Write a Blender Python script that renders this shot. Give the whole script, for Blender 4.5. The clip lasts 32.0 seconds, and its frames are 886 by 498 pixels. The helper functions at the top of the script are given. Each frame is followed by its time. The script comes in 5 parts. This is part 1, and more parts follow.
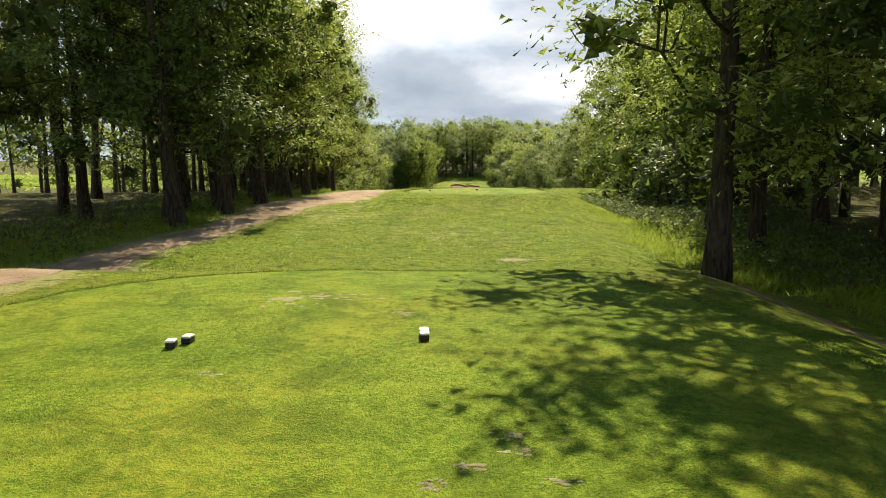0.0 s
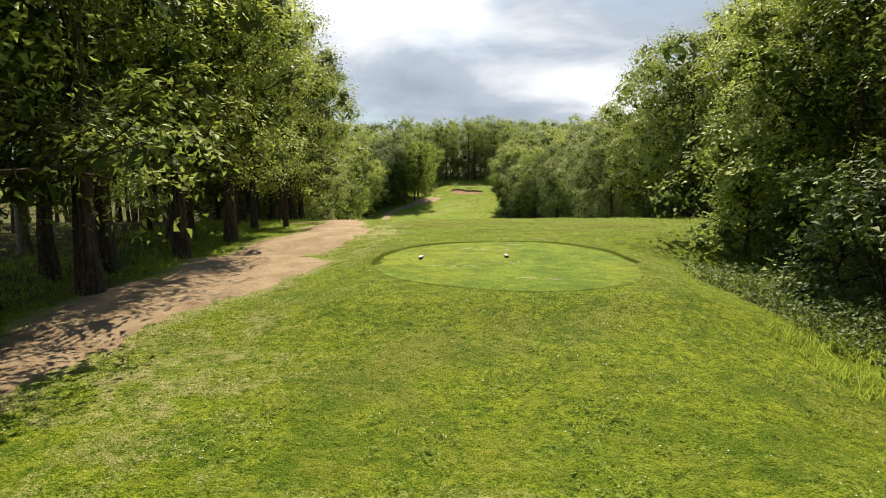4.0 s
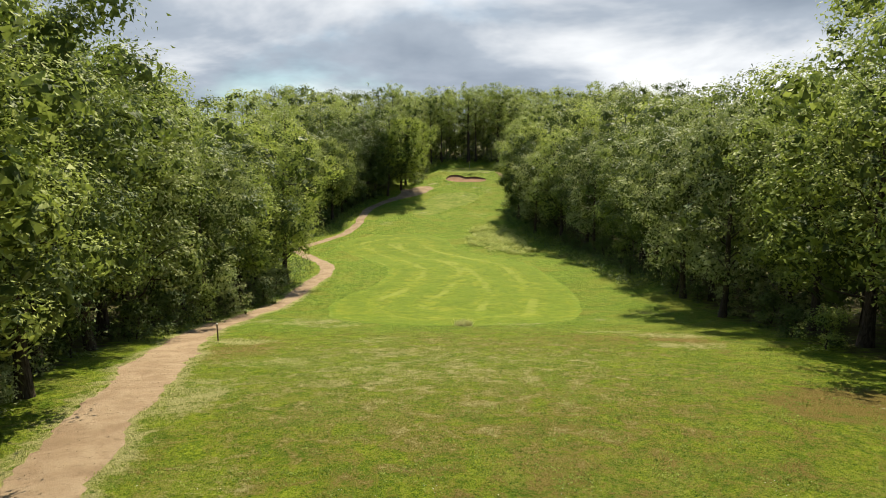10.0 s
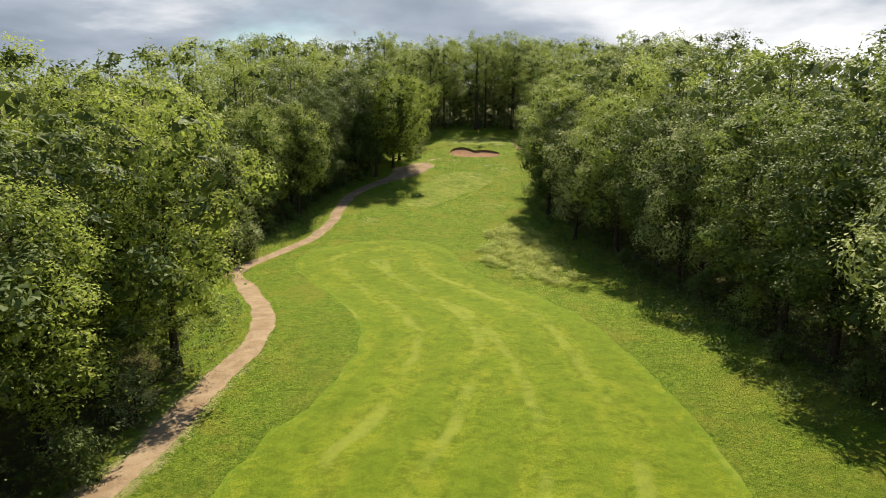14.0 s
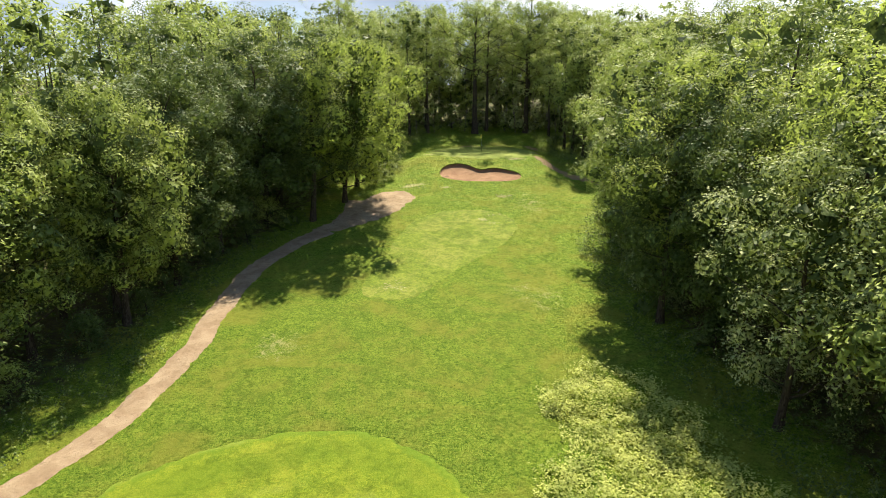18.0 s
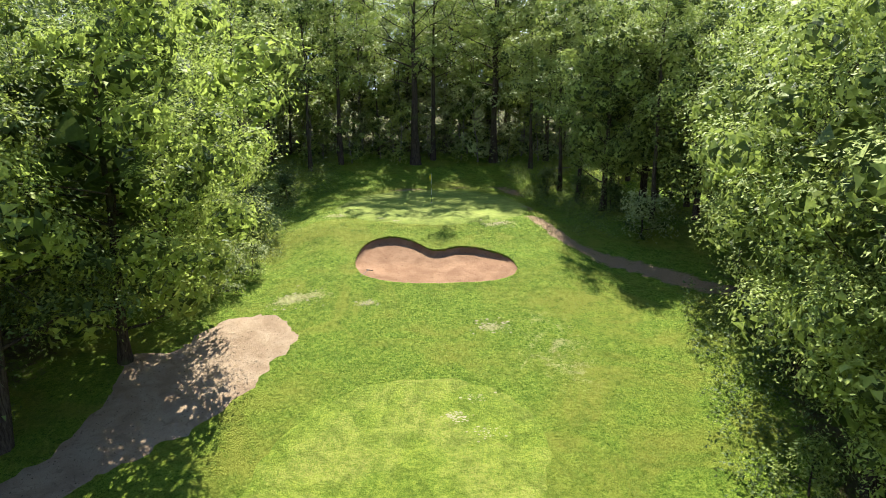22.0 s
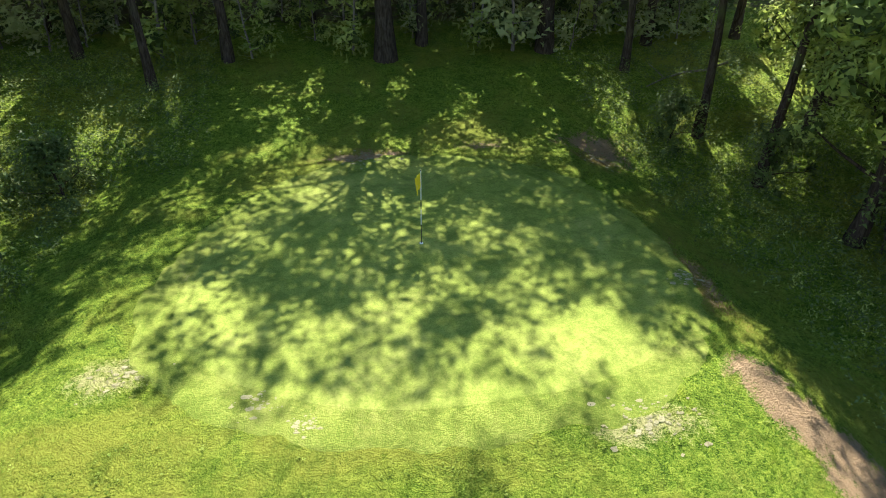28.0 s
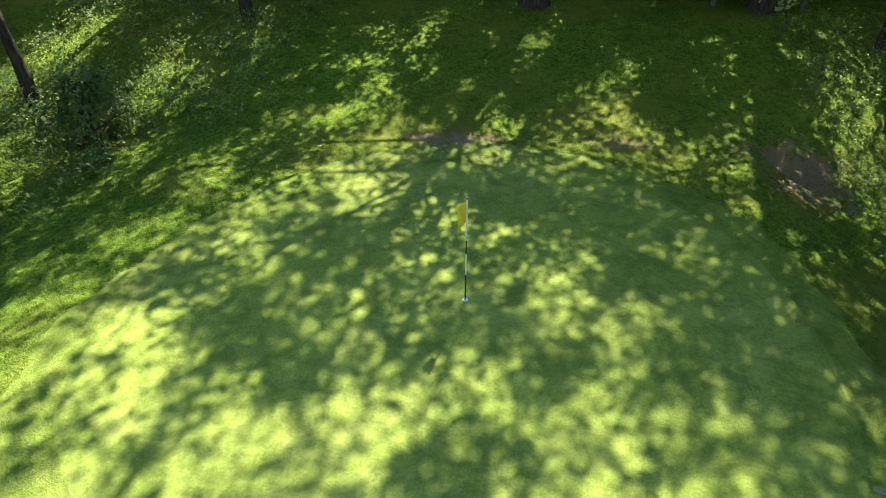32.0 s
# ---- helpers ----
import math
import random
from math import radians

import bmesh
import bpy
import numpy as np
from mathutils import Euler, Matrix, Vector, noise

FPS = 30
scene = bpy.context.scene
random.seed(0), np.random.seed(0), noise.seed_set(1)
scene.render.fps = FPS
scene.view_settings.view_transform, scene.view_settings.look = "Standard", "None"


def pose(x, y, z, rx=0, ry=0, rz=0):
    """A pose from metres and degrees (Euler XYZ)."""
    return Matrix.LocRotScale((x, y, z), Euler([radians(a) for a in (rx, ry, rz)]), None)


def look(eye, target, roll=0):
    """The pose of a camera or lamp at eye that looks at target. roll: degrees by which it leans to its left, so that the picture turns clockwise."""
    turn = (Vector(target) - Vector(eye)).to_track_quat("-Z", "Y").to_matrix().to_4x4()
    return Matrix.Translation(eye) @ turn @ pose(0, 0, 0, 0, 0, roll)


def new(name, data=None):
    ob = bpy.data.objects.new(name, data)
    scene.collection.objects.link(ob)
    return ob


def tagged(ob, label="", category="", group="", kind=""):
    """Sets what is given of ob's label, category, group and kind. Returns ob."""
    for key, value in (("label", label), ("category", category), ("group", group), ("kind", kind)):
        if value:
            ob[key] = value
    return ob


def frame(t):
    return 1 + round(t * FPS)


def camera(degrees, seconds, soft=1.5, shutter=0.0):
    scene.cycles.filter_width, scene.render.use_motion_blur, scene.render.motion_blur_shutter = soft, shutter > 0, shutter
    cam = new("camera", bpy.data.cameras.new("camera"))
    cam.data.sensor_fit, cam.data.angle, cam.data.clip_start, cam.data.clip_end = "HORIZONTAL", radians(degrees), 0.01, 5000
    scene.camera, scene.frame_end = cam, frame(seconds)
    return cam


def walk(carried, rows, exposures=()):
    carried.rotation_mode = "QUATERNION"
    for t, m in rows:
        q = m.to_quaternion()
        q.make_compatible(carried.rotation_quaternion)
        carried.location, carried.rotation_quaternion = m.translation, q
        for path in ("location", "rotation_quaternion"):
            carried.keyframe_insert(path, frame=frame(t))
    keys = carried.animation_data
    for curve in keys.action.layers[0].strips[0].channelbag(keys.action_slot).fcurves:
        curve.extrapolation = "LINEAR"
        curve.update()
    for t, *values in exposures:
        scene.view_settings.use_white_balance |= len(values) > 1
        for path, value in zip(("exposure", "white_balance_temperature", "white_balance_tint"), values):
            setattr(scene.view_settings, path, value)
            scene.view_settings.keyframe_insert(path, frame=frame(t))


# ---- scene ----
# A wooded golf hole seen from a low drone: two tees, a valley fairway, an uphill green.
from mathutils import geometry

cam = camera(70.5, 32.0, 1.0)
PATH = [
    (0.0, pose(-0.337, -22.912, -2.171, 82.591, 0.445, -0.112)),
    (0.5, pose(-0.377, -21.477, -2.187, 82.591, 0.445, -0.112)),
    (1.0, pose(-0.416, -19.892, -2.191, 82.591, 0.445, -0.112)),
    (1.5, pose(-0.433, -18.162, -2.149, 82.491, 0.445, -0.112)),
    (2.0, pose(-0.439, -16.327, -1.952, 82.491, 0.445, -0.112)),
    (2.5, pose(-0.433, -14.427, -1.666, 82.491, 0.445, -0.112)),
    (3.0, pose(-0.416, -12.409, -1.365, 82.491, 0.445, -0.112)),
    (3.5, pose(-0.398, -10.309, -1.051, 82.491, 0.445, -0.112)),
    (5.5, pose(0.000, 0.000, 0.000, 82.404, 0.476, -0.151)),
    (6.0, pose(0.180, 2.941, 0.338, 82.404, 0.476, -0.151)),
    (6.5, pose(0.360, 5.882, 0.676, 82.404, 0.476, -0.151)),
    (7.0, pose(0.543, 8.844, 0.830, 82.104, 0.376, -0.162)),
    (7.5, pose(0.725, 11.990, 1.005, 81.904, 0.376, -0.162)),
    (8.0, pose(0.720, 15.114, 1.361, 81.605, 0.388, -0.262)),
    (8.5, pose(0.717, 18.260, 1.533, 81.305, 0.388, -0.262)),
    (9.0, pose(0.897, 21.385, 1.891, 81.005, 0.388, -0.262)),
    (9.5, pose(0.892, 24.510, 2.247, 80.205, 0.388, -0.262)),
    (10.0, pose(0.886, 27.634, 2.603, 79.505, 0.388, -0.262)),
    (10.5, pose(0.881, 30.759, 2.959, 78.705, 0.388, -0.262)),
    (11.0, pose(0.879, 33.905, 3.132, 78.005, 0.288, -0.273)),
    (11.5, pose(0.876, 37.051, 3.304, 77.204, 0.277, -0.174)),
    (12.0, pose(0.873, 40.564, 3.518, 76.404, 0.277, -0.174)),
    (12.5, pose(0.687, 44.466, 3.587, 75.804, 0.178, -0.185)),
    (13.0, pose(0.685, 48.735, 3.701, 75.704, 0.178, -0.185)),
    (13.5, pose(0.683, 53.005, 3.815, 75.605, 0.090, -0.295)),
    (14.0, pose(0.499, 57.663, 3.785, 75.604, 0.078, -0.196)),
    (14.5, pose(0.316, 62.710, 3.612, 75.604, 0.078, -0.196)),
    (16.5, pose(-0.225, 85.533, 2.667, 75.215, 0.070, -1.002)),
    (17.0, pose(-0.403, 91.724, 2.252, 75.218, 0.104, -1.300)),
    (17.5, pose(-0.401, 98.262, 2.066, 75.323, 0.050, -1.709)),
    (18.0, pose(-0.398, 104.984, 1.901, 75.329, 0.018, -2.316)),
    (18.5, pose(-0.211, 111.522, 1.718, 75.436, -0.001, -3.023)),
    (19.0, pose(-0.027, 117.467, 1.839, 75.542, -0.021, -3.730)),
    (19.5, pose(0.347, 122.902, 1.533, 75.646, -0.040, -4.437)),
    (20.0, pose(0.532, 127.744, 1.529, 75.651, -0.037, -5.342)),
    (20.5, pose(0.903, 132.218, 1.486, 75.854, -0.022, -6.347)),
    (21.0, pose(1.272, 136.304, 1.584, 75.855, -0.118, -7.264)),
    (21.5, pose(1.641, 139.838, 1.620, 75.855, -0.138, -7.971)),
    (22.0, pose(2.011, 143.373, 1.656, 75.854, -0.169, -8.579)),
    (22.5, pose(2.565, 146.907, 1.694, 75.852, -0.211, -9.087)),
    (23.0, pose(3.119, 150.625, 1.754, 75.852, -0.188, -9.285)),
    (23.5, pose(3.673, 154.527, 1.834, 75.551, -0.276, -9.396)),
    (24.0, pose(4.040, 158.040, 2.054, 74.151, -0.364, -9.507)),
    (24.5, pose(4.595, 161.391, 2.071, 72.251, -0.353, -9.606)),
    (25.0, pose(4.962, 164.536, 2.249, 70.351, -0.452, -9.618)),
    (25.5, pose(5.333, 167.335, 2.201, 68.550, -0.540, -9.728)),
    (26.0, pose(5.517, 169.746, 2.292, 66.650, -0.528, -9.828)),
    (26.5, pose(5.883, 171.952, 2.549, 64.750, -0.528, -9.828)),
    (28.5, pose(6.441, 177.938, 2.308, 56.850, -0.540, -9.728)),
    (29.0, pose(6.630, 179.083, 2.069, 55.150, -0.540, -9.728)),
    (29.5, pose(7.004, 180.044, 1.812, 53.953, -0.509, -9.121)),
    (30.0, pose(7.378, 180.821, 1.533, 53.355, -0.351, -6.989)),
    (30.5, pose(7.934, 181.577, 1.442, 53.242, -0.308, -3.864)),
    (31.0, pose(8.491, 182.150, 1.329, 53.305, -0.109, -0.318)),
    (31.5, pose(9.048, 182.722, 1.216, 53.321, 0.080, 4.231)),
    (32.0, pose(9.605, 183.294, 1.103, 53.382, 0.321, 9.287)),
]
walk(cam, PATH, [(0.0, 1.17, 6600, 10), (3.5, 1.08, 6550, 10), (6.0, 0.87, 6400, 8), (10.0, 0.81, 6400, 9), (13.0, 0.76, 6450, 10), (16.5, 1.12, 6500, 11), (19.0, 1.55, 5850, 9), (22.0, 1.69, 5550, 12), (23.0, 1.88, 5400, 16), (26.0, 2.10, 5300, 11), (29.0, 2.04, 5650, 9), (32.0, 2.24, 5550, 4)])

# ---- light ----
SUN_AZ, SUN_EL = 10.0, 48.5
sun = new("sun", bpy.data.lights.new("sun", "SUN"))
sun.data.energy, sun.data.angle, sun.data.color = 5.0, radians(0.48), (1.0, 0.885, 0.64)
sun_way = Vector((math.sin(radians(SUN_AZ)) * math.cos(radians(SUN_EL)), math.cos(radians(SUN_AZ)) * math.cos(radians(SUN_EL)), math.sin(radians(SUN_EL))))
sun.matrix_world = look(sun_way * 100, (0, 0, 0))


class Nodes:
    """Short hand for building a node tree."""

    def __init__(self, tree):
        self.tree = tree

    def add(self, kind, **given):
        node = self.tree.nodes.new(kind)
        for key, value in given.items():
            if key in ("blend_type", "data_type", "operation", "noise_dimensions", "feature", "distance", "sky_type", "sun_disc", "sun_elevation", "sun_rotation", "interpolation_type", "attribute_name", "clamp"):
                setattr(node, key, value)
            else:
                slot = node.inputs[key.replace("_", " ")] if not key.startswith("i") or not key[1:].isdigit() else node.inputs[int(key[1:])]
                if isinstance(value, bpy.types.NodeSocket):
                    self.tree.links.new(value, slot)
                else:
                    slot.default_value = value
        return node

    def ramp(self, fac, stops):
        node = self.tree.nodes.new("ShaderNodeValToRGB")
        els = node.color_ramp.elements
        while len(els) < len(stops):
            els.new(0.5)
        for el, (at, col) in zip(els, stops):
            el.position, el.color = at, (*col, 1) if len(col) == 3 else col
        self.tree.links.new(fac, node.inputs[0])
        return node.outputs[0]

    def mix(self, fac, a, b, how="MIX"):
        node = self.tree.nodes.new("ShaderNodeMix")
        node.data_type, node.blend_type = "RGBA", how
        for slot, value in ((node.inputs[0], fac), (node.inputs[6], a), (node.inputs[7], b)):
            if isinstance(value, bpy.types.NodeSocket):
                self.tree.links.new(value, slot)
            else:
                slot.default_value = (*value, 1) if isinstance(value, tuple) and len(value) == 3 else value
        return node.outputs[2]

    def math(self, how, a, b=0.0, clamp=False):
        node = self.tree.nodes.new("ShaderNodeMath")
        node.operation, node.use_clamp = how, clamp
        for slot, value in zip(node.inputs, (a, b)):
            if isinstance(value, bpy.types.NodeSocket):
                self.tree.links.new(value, slot)
            else:
                slot.default_value = value
        return node.outputs[0]

    def noise(self, vector, scale, detail=3.0, rough=0.55, distort=0.0):
        node = self.add("ShaderNodeTexNoise", Scale=scale, Detail=detail, Roughness=rough, Distortion=distort)
        self.tree.links.new(vector, node.inputs["Vector"])
        return node.outputs[0]

    def smooth(self, value, low, high):
        node = self.tree.nodes.new("ShaderNodeMapRange")
        node.interpolation_type = "SMOOTHSTEP"
        self.tree.links.new(value, node.inputs[0])
        node.inputs[1].default_value, node.inputs[2].default_value = low, high
        return node.outputs[0]


# Sky: blue with broken bright cloud, flat grey bases.
world = bpy.data.worlds.new("sky")
scene.world = world
world.use_nodes = True
world.node_tree.nodes.clear()
n = Nodes(world.node_tree)
sky = n.add("ShaderNodeTexSky", sky_type="NISHITA", sun_disc=False, sun_elevation=radians(SUN_EL), sun_rotation=radians(SUN_AZ))
way = n.add("ShaderNodeTexCoord").outputs["Generated"]
sep = n.add("ShaderNodeSeparateXYZ", Vector=way)
up = n.math("MAXIMUM", sep.outputs[2], 0.02)
up = n.math("ADD", up, 0.26)
plane = n.add("ShaderNodeCombineXYZ", X=n.math("DIVIDE", sep.outputs[0], up), Y=n.math("DIVIDE", sep.outputs[1], up), Z=3.7).outputs[0]
opening = n.math("MULTIPLY", n.math("MULTIPLY", sep.outputs[2], sep.outputs[2]), 0.85)
cover = n.smooth(n.math("SUBTRACT", n.noise(plane, 0.55, 6.0, 0.56, 0.25), opening), 0.25, 0.46)
lumps = n.noise(plane, 0.85, 6.0, 0.52, 0.3)
shade = n.ramp(lumps, [(0.33, (2.7, 3.2, 3.9)), (0.45, (4.1, 4.6, 5.3)), (0.53, (7.2, 7.4, 7.7)), (0.62, (9.9, 9.9, 9.9))])
n.tree.links.new(n.add("ShaderNodeBackground", Color=n.mix(cover, n.mix(1.0, sky.outputs[0], (0.80, 1.0, 1.06), "MULTIPLY"), shade), Strength=0.065).outputs[0], n.add("ShaderNodeOutputWorld").inputs[0])


# ---- materials ----
def material(name):
    m = bpy.data.materials.new(name)
    m.use_nodes = True
    m.node_tree.nodes.clear()
    k = Nodes(m.node_tree)
    return m, k


def finish(k, color, rough=0.9, bump=None, height=0.02, spec=0.25):
    args = dict(Base_Color=color, Roughness=rough)
    bsdf = k.add("ShaderNodeBsdfPrincipled", **args)
    bsdf.inputs["Specular IOR Level"].default_value = spec
    if bump is not None:
        b = k.add("ShaderNodeBump", Height=bump, Distance=height, Strength=1.0)
        k.tree.links.new(b.outputs[0], bsdf.inputs["Normal"])
    k.tree.links.new(bsdf.outputs[0], k.add("ShaderNodeOutputMaterial").inputs[0])
    return bsdf


def place(k):
    return k.add("ShaderNodeNewGeometry").outputs["Position"]


def grass(name, dark, light, dry, dry_low, dry_high, fine=38.0, lift=0.03, stripes=0.0, worn=None):
    """Turf: blades, clumps, yellow drifts and dry places."""
    m, k = material(name)
    p = place(k)
    blades = k.noise(p, fine, 3.0, 0.8)
    tuft = k.noise(p, fine * 0.3, 3.0, 0.75)
    clumps = k.noise(p, 3.2, 4.0, 0.65, 0.4)
    drifts = k.noise(p, 0.35, 4.0, 0.6, 0.6)
    both = k.math("ADD", k.math("ADD", k.math("MULTIPLY", blades, 0.4), k.math("MULTIPLY", tuft, 0.35)), k.math("MULTIPLY", k.math("ADD", clumps, k.noise(p, 0.6, 3.0)), 0.125))
    color = k.mix(k.smooth(both, 0.43, 0.57), dark, light)
    color = k.mix(k.math("MULTIPLY", k.smooth(drifts, dry_low, dry_high), k.smooth(k.noise(p, 9.0, 3.0, 0.7), 0.3, 0.65)), color, dry)
    mottle = k.noise(p, 1.3, 7.0, 0.78, 0.5)
    color = k.mix(k.math("MULTIPLY", k.smooth(mottle, 0.56, 0.38), 0.55), color, tuple(0.55 * c for c in dark))
    color = k.mix(k.math("MULTIPLY", k.smooth(mottle, 0.54, 0.70), 0.40), color, tuple(1.12 * c for c in dry))
    if worn:
        color = k.mix(k.math("MULTIPLY", k.smooth(k.noise(p, 0.9, 5.0, 0.7, 0.8), 0.66, 0.74), k.smooth(blades, 0.35, 0.6)), color, worn)
    if stripes:
        rim = k.add("ShaderNodeAttribute", attribute_name="rim").outputs["Fac"]
        margin = k.smooth(k.math("ADD", rim, k.math("MULTIPLY", k.math("SUBTRACT", mottle, 0.5), 3.0)), -0.2, 1.1)
        color = k.mix(margin, (0.110, 0.176, 0.013), color)
        rim = k.math("ADD", rim, k.math("MULTIPLY", k.noise(p, 0.12, 2.0), 2.2))
        lane = k.math("SINE", k.math("MULTIPLY", rim, 1.55))
        broken = k.math("MULTIPLY", k.smooth(k.noise(p, 0.16, 4.0, 0.7), 0.40, 0.62), stripes)
        color = k.mix(k.math("MULTIPLY", k.smooth(lane, 0.72, 1.0), broken), color, (0.245, 0.275, 0.050))
        color = k.mix(k.math("MULTIPLY", k.smooth(lane, 0.2, -0.7), 0.35), color, dark)
    finish(k, color, 0.85, k.math("ADD", k.math("ADD", blades, tuft), k.math("MULTIPLY", clumps, 1.4)), lift, 0.08)
    return m


def mixed_ground():
    """Rough turf that turns to straw, brown fescue, mown semi-rough and leaf litter where those lie."""
    m, k = material("rough_grass")
    p = place(k)
    blades = k.noise(p, 30.0, 3.0, 0.8)
    clumps = k.noise(p, 2.6, 5.0, 0.7, 0.5)
    clover = k.noise(p, 8.5, 4.0, 0.75, 0.6)
    drifts = k.noise(p, 0.3, 4.0, 0.6, 0.6)
    both = k.math("ADD", k.math("MULTIPLY", blades, 0.4), k.math("ADD", k.math("MULTIPLY", clumps, 0.2), k.math("MULTIPLY", clover, 0.4)))
    color = k.ramp(both, [(0.40, (0.022, 0.052, 0.003)), (0.465, (0.118, 0.186, 0.007)), (0.53, (0.235, 0.302, 0.013)), (0.60, (0.375, 0.415, 0.050))])
    color = k.mix(k.math("MULTIPLY", k.smooth(drifts, 0.46, 0.70), k.smooth(clover, 0.36, 0.62)), color, (0.225, 0.235, 0.050))

    patchy = k.noise(p, 1.1, 5.0, 0.7, 0.7)
    lush = k.math("MULTIPLY", k.smooth(k.noise(p, 0.8, 5.0, 0.72, 0.5), 0.48, 0.62), 0.55)
    faded = k.math("MULTIPLY", k.smooth(k.noise(p, 1.5, 5.0, 0.75, 0.9), 0.52, 0.66), 0.5)
    color = k.mix(faded, k.mix(lush, color, (0.062, 0.125, 0.006)), (0.250, 0.262, 0.035))

    def layer(base, name, paint, noise_low, noise_high):
        amount = k.add("ShaderNodeAttribute", attribute_name=name).outputs["Fac"]
        torn = k.math("ADD", k.math("MULTIPLY", k.math("SUBTRACT", both, 0.5), 3.0), k.math("MULTIPLY", k.math("SUBTRACT", patchy, 0.5), 2.0))
        ragged = k.smooth(k.math("ADD", amount, k.math("MULTIPLY", torn, k.smooth(amount, 0.02, 0.25))), noise_low, noise_high)
        return k.mix(ragged, base, paint)

    mown = k.ramp(both, [(0.41, (0.026, 0.066, 0.006)), (0.49, (0.136, 0.216, 0.017)), (0.575, (0.285, 0.360, 0.042))])
    mown = k.mix(k.math("MULTIPLY", k.smooth(k.noise(p, 0.22, 5.0, 0.62, 0.8), 0.42, 0.66), 0.75), mown, (0.240, 0.245, 0.035))
    mown = k.mix(k.math("MULTIPLY", k.smooth(k.noise(p, 1.4, 5.0, 0.7, 0.8), 0.52, 0.70), 0.6), mown, (0.070, 0.115, 0.008))
    mown = k.mix(k.math("MULTIPLY", faded, 0.6), k.mix(k.math("MULTIPLY", lush, 0.6), mown, (0.075, 0.140, 0.012)), (0.255, 0.270, 0.042))
    color = layer(color, "mown", mown, 0.25, 0.75)
    color = layer(color, "brown", k.mix(blades, (0.150, 0.106, 0.022), (0.275, 0.208, 0.060)), 0.22, 0.8)
    color = layer(color, "straw", k.mix(blades, (0.26, 0.248, 0.085), (0.48, 0.455, 0.21)), 0.32, 0.85)
    color = layer(color, "soil", k.mix(k.noise(p, 11.0, 5.0, 0.72), (0.23, 0.150, 0.085), (0.43, 0.305, 0.190)), 0.35, 0.75)
    color = layer(color, "litter", k.mix(k.noise(p, 6.0, 4.0, 0.7), (0.050, 0.052, 0.018), (0.125, 0.100, 0.050)), 0.3, 0.8)
    finish(k, color, 0.88, k.math("ADD", k.math("MULTIPLY", blades, 0.7), k.math("ADD", clover, k.math("MULTIPLY", clumps, 1.3))), 0.15, 0.08)
    return m


ROUGH = mixed_ground()
FAIRWAY = grass("fairway_grass", (0.094, 0.148, 0.009), (0.200, 0.240, 0.016), (0.225, 0.238, 0.022), 0.45, 0.72, 48.0, 0.03, 0.55)
APPROACH = grass("approach_grass", (0.088, 0.138, 0.011), (0.205, 0.250, 0.026), (0.242, 0.252, 0.050), 0.42, 0.66, 20.0, 0.05)
TEE = grass("tee_grass", (0.078, 0.140, 0.008), (0.215, 0.285, 0.024), (0.245, 0.265, 0.024), 0.44, 0.68, 62.0, 0.03, worn=(0.20, 0.20, 0.08))
GREEN = grass("green_grass", (0.148, 0.194, 0.027), (0.235, 0.266, 0.052), (0.268, 0.278, 0.070), 0.45, 0.72, 60.0, 0.008)
FRINGE = grass("fringe_grass", (0.132, 0.182, 0.022), (0.225, 0.260, 0.045), (0.258, 0.272, 0.062), 0.44, 0.68, 40.0, 0.03, worn=(0.20, 0.20, 0.08))


def earth(name, dark, light, rosy, grain=14.0, lift=0.03, raked=False):
    """Trodden bare soil or sand with grit and leaf litter specks."""
    m, k = material(name)
    p = place(k)
    grit = k.noise(p, grain * 4, 4.0, 0.75)
    patch = k.noise(p, 0.8, 5.0, 0.62, 0.5)
    color = k.mix(k.smooth(patch, 0.32, 0.68), dark, light)
    color = k.mix(k.math("MULTIPLY", k.smooth(k.noise(p, 2.3, 4.0, 0.6), 0.5, 0.75), 0.7), color, rosy)
    color = k.mix(k.smooth(k.noise(p, grain, 2.0, 0.6), 0.66, 0.74), color, tuple(0.35 * c for c in dark))
    color = k.mix(k.math("MULTIPLY", k.smooth(grit, 0.3, 0.7), 0.6), color, tuple(0.5 * c for c in light), "MIX")
    color = k.mix(k.math("MULTIPLY", k.smooth(k.noise(p, 3.1, 6.0, 0.72, 1.2), 0.54, 0.66), 0.55), color, tuple(0.6 * c for c in dark))
    relief = k.math("ADD", grit, patch)
    if raked:
        comb = k.add("ShaderNodeTexWave", Scale=1.7, Distortion=16.0, Detail=4.0, Detail_Scale=1.2, Vector=p).outputs[1]
        relief = k.math("ADD", relief, k.math("MULTIPLY", comb, 0.22))
        color = k.mix(k.math("MULTIPLY", k.smooth(comb, 0.55, 0.1), 0.12), color, dark)
    finish(k, color, 0.95, relief, lift, 0.15)
    return m


PATH_SOIL = earth("path_soil", (0.255, 0.172, 0.108), (0.40, 0.300, 0.204), (0.355, 0.245, 0.160))
BUNKER_SAND = earth("bunker_sand", (0.225, 0.122, 0.068), (0.335, 0.196, 0.116), (0.28, 0.150, 0.084), 5.0, 0.05, True)
DIVOT = earth("dry_divot_sand", (0.26, 0.24, 0.12), (0.41, 0.37, 0.22), (0.34, 0.30, 0.17), 20.0, 0.02)
LITTER = earth("leaf_litter", (0.06, 0.05, 0.028), (0.13, 0.105, 0.055), (0.10, 0.07, 0.04), 7.0, 0.06)


